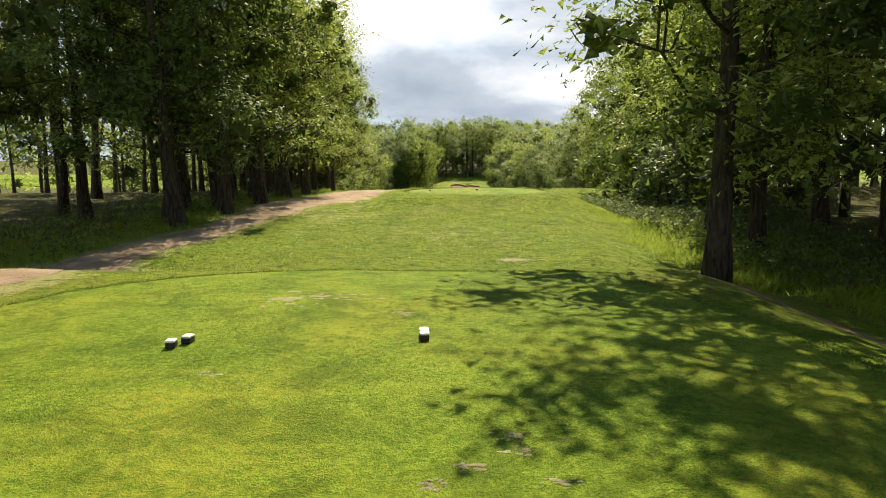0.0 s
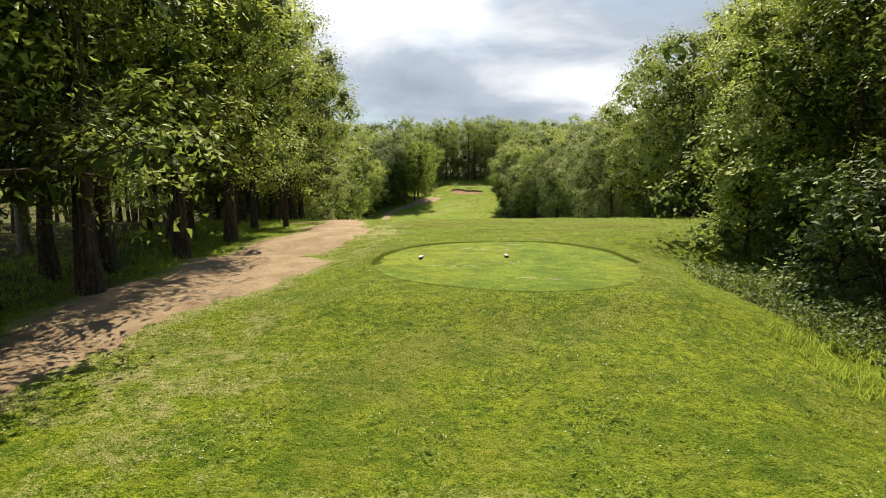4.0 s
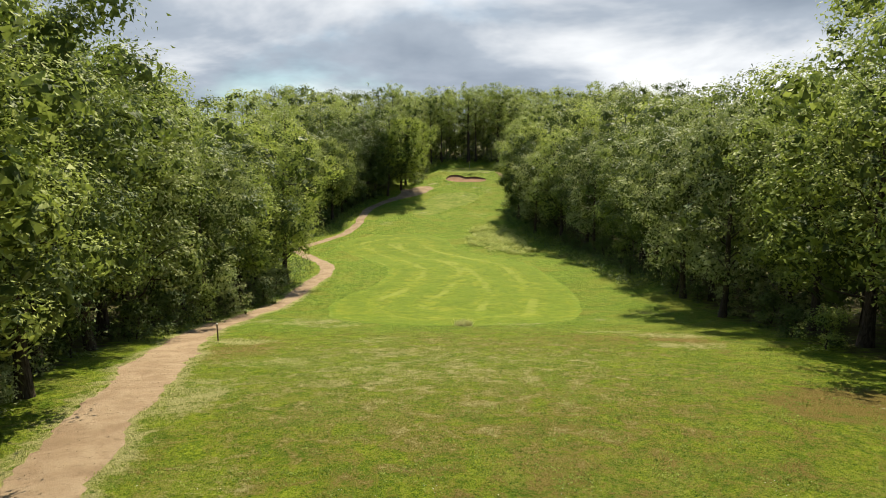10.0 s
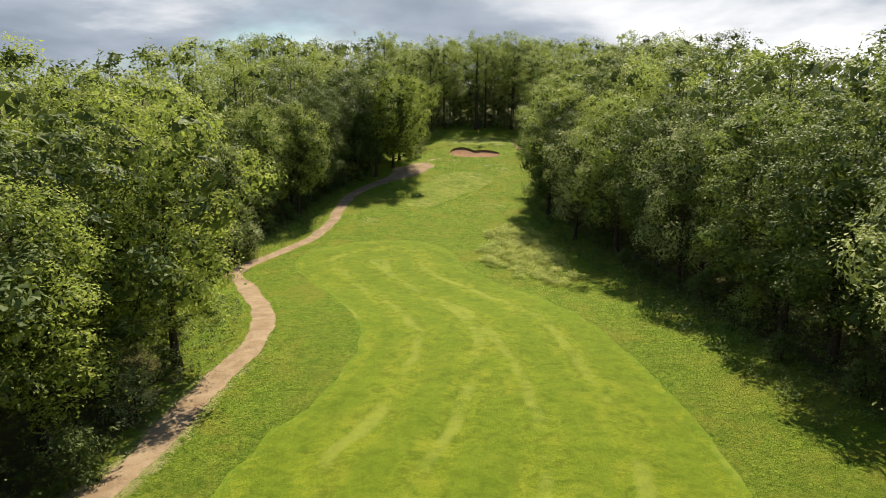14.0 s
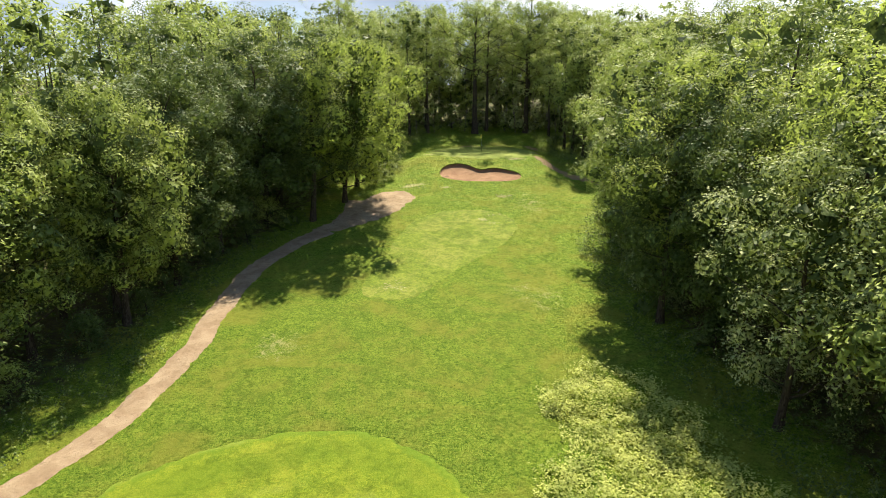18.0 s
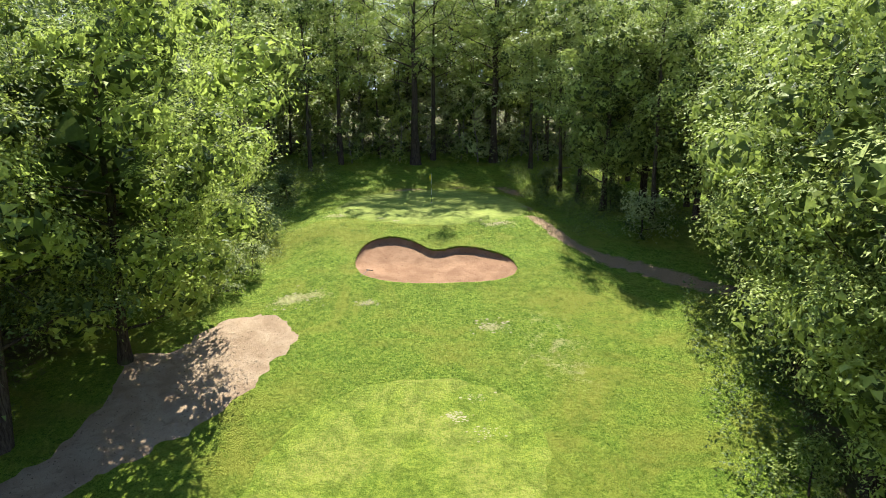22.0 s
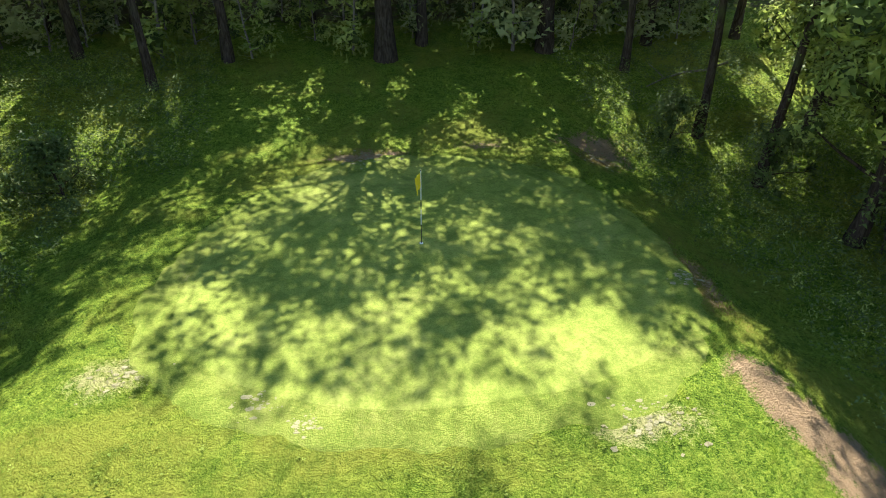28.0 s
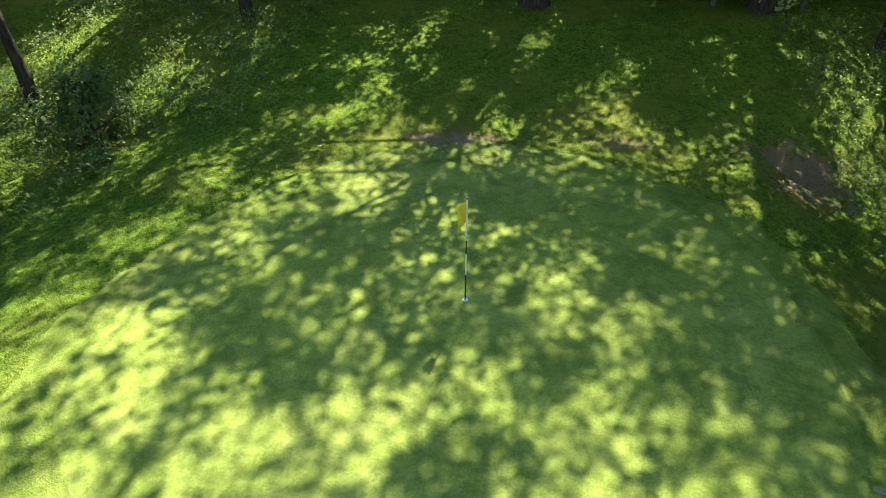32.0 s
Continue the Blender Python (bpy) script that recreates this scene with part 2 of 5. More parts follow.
def foliage(name, deep, fresh, sunny, see_through=0.5, fine=9.0, tilt=0.22, lit=0.45):
    """Leaf sprays: each blade its own tint and tilt, each tree its own cast; light passes through."""
    m, k = material(name)
    geo = k.add("ShaderNodeNewGeometry")
    own, tree = geo.outputs["Random Per Island"], k.add("ShaderNodeObjectInfo").outputs["Random"]
    cell = k.add("ShaderNodeTexVoronoi", Scale=fine, Randomness=1.0, Vector=geo.outputs["Position"])
    blade = k.add("ShaderNodeSeparateColor", Color=cell.outputs["Color"]).outputs[0]
    bough = k.smooth(k.noise(geo.outputs["Position"], 0.85, 3.0, 0.6), 0.36, 0.64)
    leafwise = k.math("ADD", k.math("MULTIPLY", own, 0.22), k.math("MULTIPLY", blade, 0.22))
    color = k.mix(k.math("ADD", leafwise, k.math("MULTIPLY", bough, 0.56)), deep, fresh)
    color = k.mix(k.math("MULTIPLY", k.smooth(tree, 0.25, 1.0), 0.6), color, sunny)
    turned = k.tree.nodes.new("ShaderNodeVectorMath")
    turned.operation = "MULTIPLY_ADD"
    k.tree.links.new(cell.outputs["Color"], turned.inputs[0])
    turned.inputs[1].default_value = (tilt, tilt, tilt)
    base = k.tree.nodes.new("ShaderNodeVectorMath")
    base.operation = "SUBTRACT"
    k.tree.links.new(geo.outputs["Normal"], base.inputs[0])
    base.inputs[1].default_value = (tilt / 2, tilt / 2, tilt / 2)
    k.tree.links.new(base.outputs[0], turned.inputs[2])
    way = k.tree.nodes.new("ShaderNodeVectorMath")
    way.operation = "NORMALIZE"
    k.tree.links.new(turned.outputs[0], way.inputs[0])
    body = k.add("ShaderNodeBsdfPrincipled", Base_Color=color, Roughness=0.6, Normal=way.outputs[0])
    body.inputs["Specular IOR Level"].default_value = 0.16
    glow = k.add("ShaderNodeBsdfTranslucent", Color=k.mix(lit, color, (0.47, 0.60, 0.12)), Normal=way.outputs[0])
    both = k.tree.nodes.new("ShaderNodeMixShader")
    both.inputs[0].default_value = see_through
    k.tree.links.new(body.outputs[0], both.inputs[1])
    k.tree.links.new(glow.outputs[0], both.inputs[2])
    k.tree.links.new(both.outputs[0], k.add("ShaderNodeOutputMaterial").inputs[0])
    return m


OAK_LEAF = foliage("oak_leaf", (0.085, 0.132, 0.028), (0.370, 0.425, 0.096), (0.365, 0.405, 0.098), 0.26)
# Brighter copy of the oak leaf: sunlight is put into its colour.
SUNNY_LEAF = foliage("sunlit_oak_leaf", (0.150, 0.195, 0.034), (0.450, 0.490, 0.100), (0.420, 0.450, 0.105), 0.38, lit=0.55)
ACACIA_LEAF = foliage("pale_leaf", (0.12, 0.150, 0.052), (0.40, 0.430, 0.190), (0.36, 0.390, 0.15), 0.22)
# Dark leaf: shade of the lower wood is put into its colour.
SHADE_TONE_LEAF = foliage("shade_tone_leaf", (0.032, 0.056, 0.016), (0.125, 0.168, 0.046), (0.13, 0.165, 0.044), 0.15)
FERN_LEAF = foliage("fern_leaf", (0.20, 0.25, 0.045), (0.62, 0.63, 0.19), (0.58, 0.60, 0.18), 0.45, lit=0.3)
BLADE = foliage("grass_blade", (0.110, 0.165, 0.010), (0.240, 0.300, 0.022), (0.25, 0.285, 0.024), 0.55)
DRY_BLADE = foliage("dry_grass_blade", (0.14, 0.17, 0.03), (0.28, 0.28, 0.09), (0.28, 0.27, 0.09), 0.5)

CLOVER_LEAF = foliage("clover_leaf", (0.075, 0.135, 0.012), (0.270, 0.330, 0.050), (0.27, 0.33, 0.05), 0.35, tilt=0.3)
# Grass blade with the shade of the tee edges put into its colour.
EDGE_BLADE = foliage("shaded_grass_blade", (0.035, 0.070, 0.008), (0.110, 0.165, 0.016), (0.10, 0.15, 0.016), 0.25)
STRAW_BLADE = foliage("straw_blade", (0.40, 0.37, 0.20), (0.62, 0.57, 0.38), (0.6, 0.55, 0.36), 0.4)


# Darker copy of the leaf: shade inside the crowns is put into its colour.
SHADE_FILL = foliage("shade_fill_leaf", (0.030, 0.048, 0.012), (0.085, 0.120, 0.028), (0.08, 0.11, 0.03), 0.12, tilt=0.3, lit=0.2)


def bark(name, dark, light):
    m, k = material(name)
    p = k.add("ShaderNodeTexCoord").outputs["Object"]
    long = k.add("ShaderNodeMapping", Vector=p)
    long.inputs["Scale"].default_value = (14, 14, 2.2)
    ridges = k.noise(long.outputs[0], 1.0, 5.0, 0.65, 0.6)
    moss = k.smooth(k.noise(p, 0.7, 3.0), 0.52, 0.7)
    color = k.mix(moss, k.mix(k.smooth(ridges, 0.3, 0.7), dark, light), (0.075, 0.085, 0.035))
    finish(k, color, 0.95, ridges, 0.05, 0.1)
    return m


BARK = bark("oak_bark", (0.024, 0.018, 0.013), (0.090, 0.072, 0.054))
PALE_BARK = bark("pale_bark", (0.11, 0.095, 0.075), (0.28, 0.25, 0.21))


def plain(name, color, rough=0.5, spec=0.4):
    m, k = material(name)
    p = k.add("ShaderNodeTexCoord").outputs["Object"]
    c = k.mix(k.math("MULTIPLY", k.noise(p, 40.0, 4.0, 0.7), 0.5), color, tuple(0.72 * v for v in color))
    finish(k, c, rough, None, 0, spec)
    return m


WHITE_PAINT = plain("white_paint", (0.80, 0.80, 0.78), 0.45)
# Black paint of pole and rake, also the shade on the tee blocks.
PAINT_AND_SHADE_BLACK = plain("paint_and_shade_black", (0.02, 0.02, 0.022), 0.4)
FLAG_CLOTH = plain("yellow_cloth", (0.80, 0.62, 0.02), 0.8, 0.2)
FLAG_MARK = plain("pale_print", (0.55, 0.58, 0.62), 0.8, 0.2)
WOOD = bark("weathered_wood", (0.10, 0.075, 0.05), (0.24, 0.19, 0.13))
PETAL_AND_GLINT = plain("white_petal_and_glint", (0.75, 0.75, 0.70), 0.7, 0.2)


# ---- mesh helpers ----
def mesh_of(name, verts, faces, mats, smooth=False, slots=None):
    """A mesh from arrays: verts n x 3, faces a list of arrays with rows of equal length."""
    me = bpy.data.meshes.new(name)
    faces = faces if isinstance(faces, list) else [faces]
    faces = [np.asarray(f, dtype=np.int32) for f in faces if len(f)]
    loops = np.concatenate([f.ravel() for f in faces])
    totals = np.concatenate([np.full(len(f), f.shape[1], dtype=np.int32) for f in faces])
    me.vertices.add(len(verts))
    me.vertices.foreach_set("co", np.asarray(verts, dtype=np.float32).ravel())
    me.loops.add(len(loops))
    me.loops.foreach_set("vertex_index", loops)
    me.polygons.add(len(totals))
    me.polygons.foreach_set("loop_start", (np.cumsum(totals) - totals).astype(np.int32))
    if smooth:
        me.polygons.foreach_set("use_smooth", np.ones(len(totals), dtype=bool))
    for mat in mats if isinstance(mats, (list, tuple)) else [mats]:
        me.materials.append(mat)
    if slots is not None:
        me.polygons.foreach_set("material_index", np.asarray(slots, dtype=np.int32))
    me.update(calc_edges=True)
    return me


def part(name, bm, mat, parent, label=""):
    """Links a bmesh, or a mesh, as one object under a thing."""
    if isinstance(bm, bmesh.types.BMesh):
        me = bpy.data.meshes.new(name)
        bm.to_mesh(me)
        bm.free()
        me.materials.append(mat)
    else:
        me = bm
    ob = new(name, me)
    ob.parent = parent
    if label:
        ob["label"] = label
    return ob


# ---- the lie of the land ----
KNOT_Y = np.array([-90, -40, -25, -14, -12.1, -11.3, -6, -1, 3.0, 4.8, 13.0, 14.4, 18, 26, 34, 43, 56, 69, 76, 88, 103, 116, 130, 146, 156, 164, 174, 178.5, 183, 186.0, 189, 196, 199, 204, 212, 240, 330], float)
KNOT_Z = np.array([-4.3, -3.95, -3.88, -3.88, -3.92, -4.34, -4.25, -4.08, -3.75, -3.40, -3.36, -3.60, -3.72, -3.9, -4.35, -5.2, -7.6, -10.3, -11.4, -12.5, -13.4, -14.3, -14.2, -13.1, -12.3, -11.3, -9.6, -8.6, -7.75, -7.05, -6.95, -7.05, -7.0, -6.3, -5.4, -3.0, 2], float)


def glide(xs, ys):
    """A smooth curve through knots that never overshoots."""
    h = np.diff(xs)
    d = np.diff(ys) / h
    m = np.r_[d[0], np.where(d[:-1] * d[1:] > 0, 3 * (h[:-1] + h[1:]) / np.where(d[:-1] * d[1:] > 0, (2 * h[1:] + h[:-1]) / np.where(d[:-1] == 0, 1, d[:-1]) + (h[1:] + 2 * h[:-1]) / np.where(d[1:] == 0, 1, d[1:]), 1), 0), d[-1]]

    def curve(q):
        q = np.asarray(q, float)
        i = np.clip(np.searchsorted(xs, q) - 1, 0, len(xs) - 2)
        t = np.clip((q - xs[i]) / h[i], 0, 1)
        return (2 * t**3 - 3 * t * t + 1) * ys[i] + (t**3 - 2 * t * t + t) * h[i] * m[i] + (3 * t * t - 2 * t**3) * ys[i + 1] + (t**3 - t * t) * h[i] * m[i + 1]

    return curve


long_profile = glide(KNOT_Y, KNOT_Z)


def step(v, low, high):
    t = np.clip((np.asarray(v, float) - low) / (high - low), 0, 1)
    return t * t * (3 - 2 * t)


def loop_through(points, gap, jitter=0.0, seed=1, closed=True):
    """A smooth outline through points, resampled at even gaps and roughened."""
    p = np.array(points, float)
    k = len(p)
    out = []
    for i in range(k if closed else k - 1):
        a, b, c, d = (p[(i + j) % k] if closed else p[min(max(i + j, 0), k - 1)] for j in (-1, 0, 1, 2))
        for t in np.linspace(0, 1, 24, endpoint=False):
            out.append(0.5 * (2 * b + (c - a) * t + (2 * a - 5 * b + 4 * c - d) * t * t + (3 * b - a - 3 * c + d) * t**3))
    if not closed:
        out.append(p[-1])
    out = np.array(out)
    q = np.vstack([out, out[:1]]) if closed else out
    run = np.r_[0, np.cumsum(np.hypot(*np.diff(q, axis=0).T))]
    at = np.arange(0, run[-1] - (gap * 0.5 if closed else 0), gap)
    if not closed:
        at = np.r_[at, run[-1]]
    ring = np.c_[np.interp(at, run, q[:, 0]), np.interp(at, run, q[:, 1])]
    if jitter:
        r = np.random.default_rng(seed)
        ring = ring + r.normal(0, jitter * 0.4, ring.shape)
        wob = np.array([noise.noise_vector(Vector((x * 0.8 + seed, y * 0.8, 0))) for x, y in ring])[:, :2]
        ring = ring + wob * jitter * 1.6
    return ring


def inside_depth(ring, x, y):
    """How far inside an outline points lie, in metres; outside it is negative."""
    x, y = np.asarray(x, float), np.asarray(y, float)
    out = np.full(x.shape, -9.0)
    near = (x > ring[:, 0].min() - 2) & (x < ring[:, 0].max() + 2) & (y > ring[:, 1].min() - 2) & (y < ring[:, 1].max() + 2)
    px, py = x[near], y[near]
    if not px.size:
        return out
    far = np.full(px.shape, 1e9)
    odd = np.zeros(px.shape, bool)
    for (ax, ay), (bx, by) in zip(ring, np.roll(ring, -1, axis=0)):
        ex, ey = bx - ax, by - ay
        t = np.clip(((px - ax) * ex + (py - ay) * ey) / (ex * ex + ey * ey + 1e-12), 0, 1)
        far = np.minimum(far, (px - ax - t * ex) ** 2 + (py - ay - t * ey) ** 2)
        odd ^= ((ay > py) != (by > py)) & (px < ex * (py - ay) / (ey + 1e-12 * (ey == 0)) + ax)
    out[near] = np.where(odd, 1, -1) * np.sqrt(far)
    return out


# Outlines of the mown, bare and sandy places, in metres.
TEE_1 = [(-5.8, -14.7), (-5.4, -14.0), (-4.6, -13.2), (-3.4, -12.6), (-1.9, -12.3), (-0.6, -12.3), (1.0, -12.6), (2.3, -13.2), (2.9, -15.2), (3.2, -17), (3.4, -24), (2.6, -30), (-4, -32), (-8, -28), (-8.2, -20)]
TEE_2 = [(-2.1, 8.6), (-2.0, 10.2), (-1.4, 11.7), (-0.2, 12.8), (1.4, 13.3), (3.0, 12.9), (4.2, 11.6), (4.7, 9.8), (4.6, 7.6), (4.0, 5.9), (2.6, 5.0), (0.9, 5.0), (-0.8, 5.9), (-1.8, 7.1)]
FAIR = [(-7.4, 72.6), (-4.0, 69.6), (0, 68.4), (5, 68.3), (9.0, 69.6), (11.3, 72.2), (12.8, 78), (13.6, 86), (13.0, 95), (11.8, 103), (9.0, 110.5), (5.6, 115.6), (3.0, 120.5), (2.4, 125.2), (0.4, 129.6), (-4.2, 132.4), (-9.2, 131.4), (-13.2, 128.6), (-15.4, 124.2), (-14.6, 119.6), (-11.2, 113.6), (-7.8, 107), (-5.4, 99), (-6.4, 89.4), (-8.3, 83.5), (-8.7, 78)]
FORE = [(-4.4, 148.0), (-4.8, 151.0), (-3.6, 156), (-2.6, 161), (-1.2, 165.2), (1.4, 168.0), (4.6, 168.9), (8.0, 167.6), (9.5, 164.6), (8.6, 161.4), (6.6, 158.2), (3.4, 154.0), (0.8, 149.8), (-1.6, 147.2)]
BUNKER = [(2.2, 179.6), (2.35, 181.1), (2.85, 182.4), (3.6, 183.2), (4.7, 183.5), (5.75, 183.1), (6.45, 182.4), (6.85, 181.7), (7.35, 181.35), (7.9, 181.4), (8.7, 181.75), (9.7, 181.65), (10.8, 181.05), (11.5, 180.3), (11.9, 179.2), (11.6, 177.8), (10.0, 177.1), (7.0, 177.0), (4.2, 177.4), (2.7, 178.2)]
GREEN_RING = [(2.1, 189.4), (3.2, 187.7), (5.0, 186.6), (7.2, 186.0), (9.6, 185.9), (11.8, 186.2), (13.6, 187.2), (14.7, 189.4), (15.0, 192.2), (14.2, 195.2), (12.0, 197.3), (8.6, 198.1), (5.6, 197.2), (3.4, 194.6), (2.2, 191.8)]
FRINGE_RING = [(1.2, 188.6), (2.6, 186.6), (4.8, 185.4), (7.4, 184.8), (10.0, 184.8), (12.8, 185.2), (14.8, 187.0), (15.8, 189.8), (15.9, 193), (14.8, 196.2), (12.2, 198.4), (8.4, 199.3), (4.8, 198.2), (2.3, 195.2), (1.1, 191.8)]
SAND_AREA = [(-8.6, 172.0), (-6.6, 172.6), (-4.9, 174.7), (-2.6, 176.0), (-1.2, 174.2), (-0.5, 172.1), (-1.5, 170.4), (-2.2, 168.2), (-3.9, 166.0), (-6.6, 164.0), (-8.6, 162.4), (-10.0, 161.6), (-10.6, 163.4), (-8.8, 166.4), (-8.2, 169.4)]
# The path: centre line and half width.
TRACK = [(-9.8, -26, 0.95), (-8.6, -18, 0.9), (-7.8, -13.5, 0.85), (-8.5, -8, 0.85), (-8.0, -4, 0.75), (-7.5, 1, 0.8), (-7.5, 4.5, 1.3), (-6.9, 8, 1.8), (-6.3, 11.3, 2.15), (-7.1, 14.3, 1.45), (-6.2, 17, 1.75), (-5.5, 19.5, 1.6), (-5.6, 23, 1.4), (-6.1, 28, 1.15), (-6.8, 33, 1.0), (-7.4, 38, 0.95), (-8.7, 44, 0.95), (-11.2, 53, 1.2), (-13.6, 62, 1.0), (-14.5, 69, 0.9), (-14.0, 75, 0.8), (-12.9, 81, 0.75), (-12.7, 90, 0.75), (-12.5, 98, 0.8), (-13.8, 105, 0.85), (-17.6, 113.5, 0.85), (-20.0, 117.2, 0.8), (-19.9, 121, 0.75), (-17.6, 127, 0.75), (-15.4, 133, 0.75), (-14.2, 140, 0.75), (-14.1, 148, 0.8), (-13.5, 154.5, 0.85), (-11.6, 159.5, 0.9), (-9.0, 163.0, 1.0)]
SIDE_TRACK = [(14.9, 186.4, 0.35), (16.2, 183.4, 0.6), (18.0, 181.2, 0.8), (20.6, 178.8, 0.9), (24, 175.4, 0.8), (29, 173.4, 0.7), (36, 172, 0.7)]
WEST_TRACK = [(-6.8, 27.6, 1.2), (-9.0, 29.4, 1.3), (-12.5, 31.0, 1.3), (-17, 32.2, 1.4), (-24, 33, 1.4), (-34, 33, 1.4)]
TEE_TRACK = [(3.9, -9.6, 0.05), (4.3, -12.5, 0.1), (4.6, -15.4, 0.2), (4.9, -18, 0.3), (5.2, -22, 0.4), (5.8, -30, 0.4)]


def ribbon(track):
    """Both edges of a path as one closed outline."""
    t = np.array(track, float)
    mid = loop_through(t[:, :2], 0.16, closed=False)
    run = np.r_[0, np.cumsum(np.hypot(*np.diff(mid, axis=0).T))]
    knots = [run[np.argmin(np.hypot(*(mid - q).T))] for q in t[:, :2]]
    half = np.interp(run, knots, t[:, 2])
    way = np.gradient(mid, axis=0)
    side = np.c_[-way[:, 1], way[:, 0]] / np.hypot(*way.T)[:, None]
    wob = np.array([noise.noise(Vector((x * 0.35, y * 0.35, s))) * 0.35 + noise.noise(Vector((x * 2.0, y * 2.0, s))) * 0.18 + noise.noise(Vector((x * 5.0, y * 5.0, s))) * 0.09 for s in (1.0, 7.0) for x, y in mid]).reshape(2, -1)
    left = mid + side * (half * (1 + wob[0]))[:, None]
    right = mid - side * (half * (1 + wob[1]))[:, None]
    return np.vstack([left, right[::-1]])


RINGS = {
    "tee_lower": loop_through(TEE_1, 0.2, 0.02, 3),
    "tee_upper": loop_through(TEE_2, 0.15, 0.02, 4),
    "fairway": loop_through(FAIR, 0.5, 0.10, 5),
    "approach": loop_through(FORE, 0.35, 0.08, 6),
    "bunker": loop_through(BUNKER, 0.15, 0.02, 7),
    "fringe": loop_through(FRINGE_RING, 0.3, 0.10, 8),
    "green": loop_through(GREEN_RING, 0.3, 0.02, 9),
    "sand": loop_through(SAND_AREA, 0.25, 0.26, 10),
    "path": ribbon(TRACK),
    "side_path": ribbon(SIDE_TRACK),
    "tee_path": ribbon(TEE_TRACK),
    "west_path": ribbon(WEST_TRACK),
}


def land(x, y):
    """Height of the turf."""
    x, y = np.broadcast_arrays(np.asarray(x, float), np.asarray(y, float))
    z = long_profile(y)
    tee = step(y, 0, 5) * (1 - step(y, 13.5, 19))
    z = z - tee * (1.1 * step(x, 4.6, 8.5) + 0.45 * step(-x, 2.0, 4.5))
    low = step(y, -40, -20) * (1 - step(y, -2, 6))
    z = z - low * 0.55 * step(x, 3.3, 6.0) + low * 0.35 * step(x, 6, 9)
    far = step(y, 55, 95) * (1 - step(y, 150, 185))
    z = z + far * (0.9 * step(x, 12, 26) + 1.2 * step(-x, 18, 32))
    up = step(y, 168, 182) * (1 - step(y, 199, 206))
    z = z - up * (0.9 * step(x, 14.5, 19) + 0.8 * step(-x, -1.2, 3.5))
    z = z + 1.4 * step(np.abs(x), 24, 60) * step(y, 30, 80)
    z = z + 0.035 * np.sin(0.9 * x + 0.35 * y) * np.sin(0.62 * y - 0.4 * x) * step(np.abs(x - 1) + np.abs(y - 9) * 0.6, 4, 8)
    return z


def land_with_pits(x, y):
    """The turf with the bunker scooped out."""
    d = inside_depth(RINGS["bunker"], x, y)
    back = step(y, 178.4, 181.0)
    return land(x, y) - (0.08 + 0.30 * back) * step(d, -0.02, 0.24) - 0.16 * step(d, 0.2, 1.8)


def at_ground(x, y):
    return float(land(np.array([x]), np.array([y]))[0])


# ---- where the woods begin ----
EDGE_L = [(-34, -13), (-20, -13), (-8, -13.6), (-2, -13.8), (5, -11.6), (8, -9.4), (14, -11.6), (24, -10.8), (34, -12), (44, -13.5), (56, -17), (66, -18), (76, -16.6), (86, -15.2), (93, -16.2), (100, -21), (108, -24), (116, -27.5), (124, -25.8), (131, -22.5), (138, -20.6), (148, -19.6), (155, -18.4), (160, -16.8), (166, -14.4), (172, -12.8), (182, -10.5), (192, -11.5), (206, -11.5)]
EDGE_R = [(-34, 9.5), (-20, 9.0), (-8, 9.6), (2, 11.8), (12, 13.4), (18, 14.0), (23, 16.8), (30, 19.6), (38, 19.8), (46, 19.6), (56, 20.6), (66, 22.0), (74, 22.4), (82, 22.8), (92, 22.4), (104, 21.6), (116, 20.4), (130, 19.2), (142, 17.4), (152, 17.0), (160, 18.6), (168, 22.0), (176, 25.5), (184, 26.5), (190, 26), (198, 25.5), (206, 25)]


def edge(table, y):
    a = np.array(table, float)
    return np.interp(y, a[:, 0], a[:, 1])


# ---- the ground ----
def lines(spans):
    return np.unique(np.concatenate([np.arange(a, b + 1e-6, s) for a, b, s in spans]).round(4))


gx = lines([(-420, -60, 30), (-60, -24, 3), (-24, -16, 0.8), (-16, 1, 0.4), (1, 14, 0.25), (14, 17, 0.5), (17, 26, 0.8), (26, 60, 3), (60, 420, 30)])
gy = lines([(-300, -60, 20), (-60, -26, 2), (-26, 60, 0.4), (60, 140, 0.7), (140, 175, 0.4), (175, 186, 0.2), (186, 205, 0.4), (205, 216, 1.0), (216, 300, 4), (300, 620, 32)])
mx, my = np.meshgrid(gx, gy)
mz = land(mx, my)
for key in ("tee_lower", "tee_upper", "fairway", "approach", "fringe", "sand", "path"):
    mz = mz - 0.06 * step(inside_depth(RINGS[key], mx, my), 0.42, 0.75)
mz = mz - 1.7 * step(inside_depth(RINGS["bunker"], mx, my), -0.36, -0.12)
rows_n, cols_n = mx.shape
idx = np.arange(rows_n * cols_n).reshape(rows_n, cols_n)
quads = np.c_[idx[:-1, :-1].ravel(), idx[:-1, 1:].ravel(), idx[1:, 1:].ravel(), idx[1:, :-1].ravel()]
ground_mesh = mesh_of("ground", np.c_[mx.ravel(), my.ravel(), mz.ravel()], quads, [ROUGH], True)


def spread(name, values):
    """Stores where a kind of ground cover lies."""
    ground_mesh.attributes.new(name, "FLOAT", "POINT").data.foreach_set("value", np.clip(values, 0, 1).astype(np.float32).ravel())


def spots(places):
    total = np.zeros(mx.shape)
    for x, y, rx, ry, amount in places:
        total = np.maximum(total, amount * np.exp(-(((mx - x) / rx) ** 2) - ((my - y) / ry) ** 2))
    return total


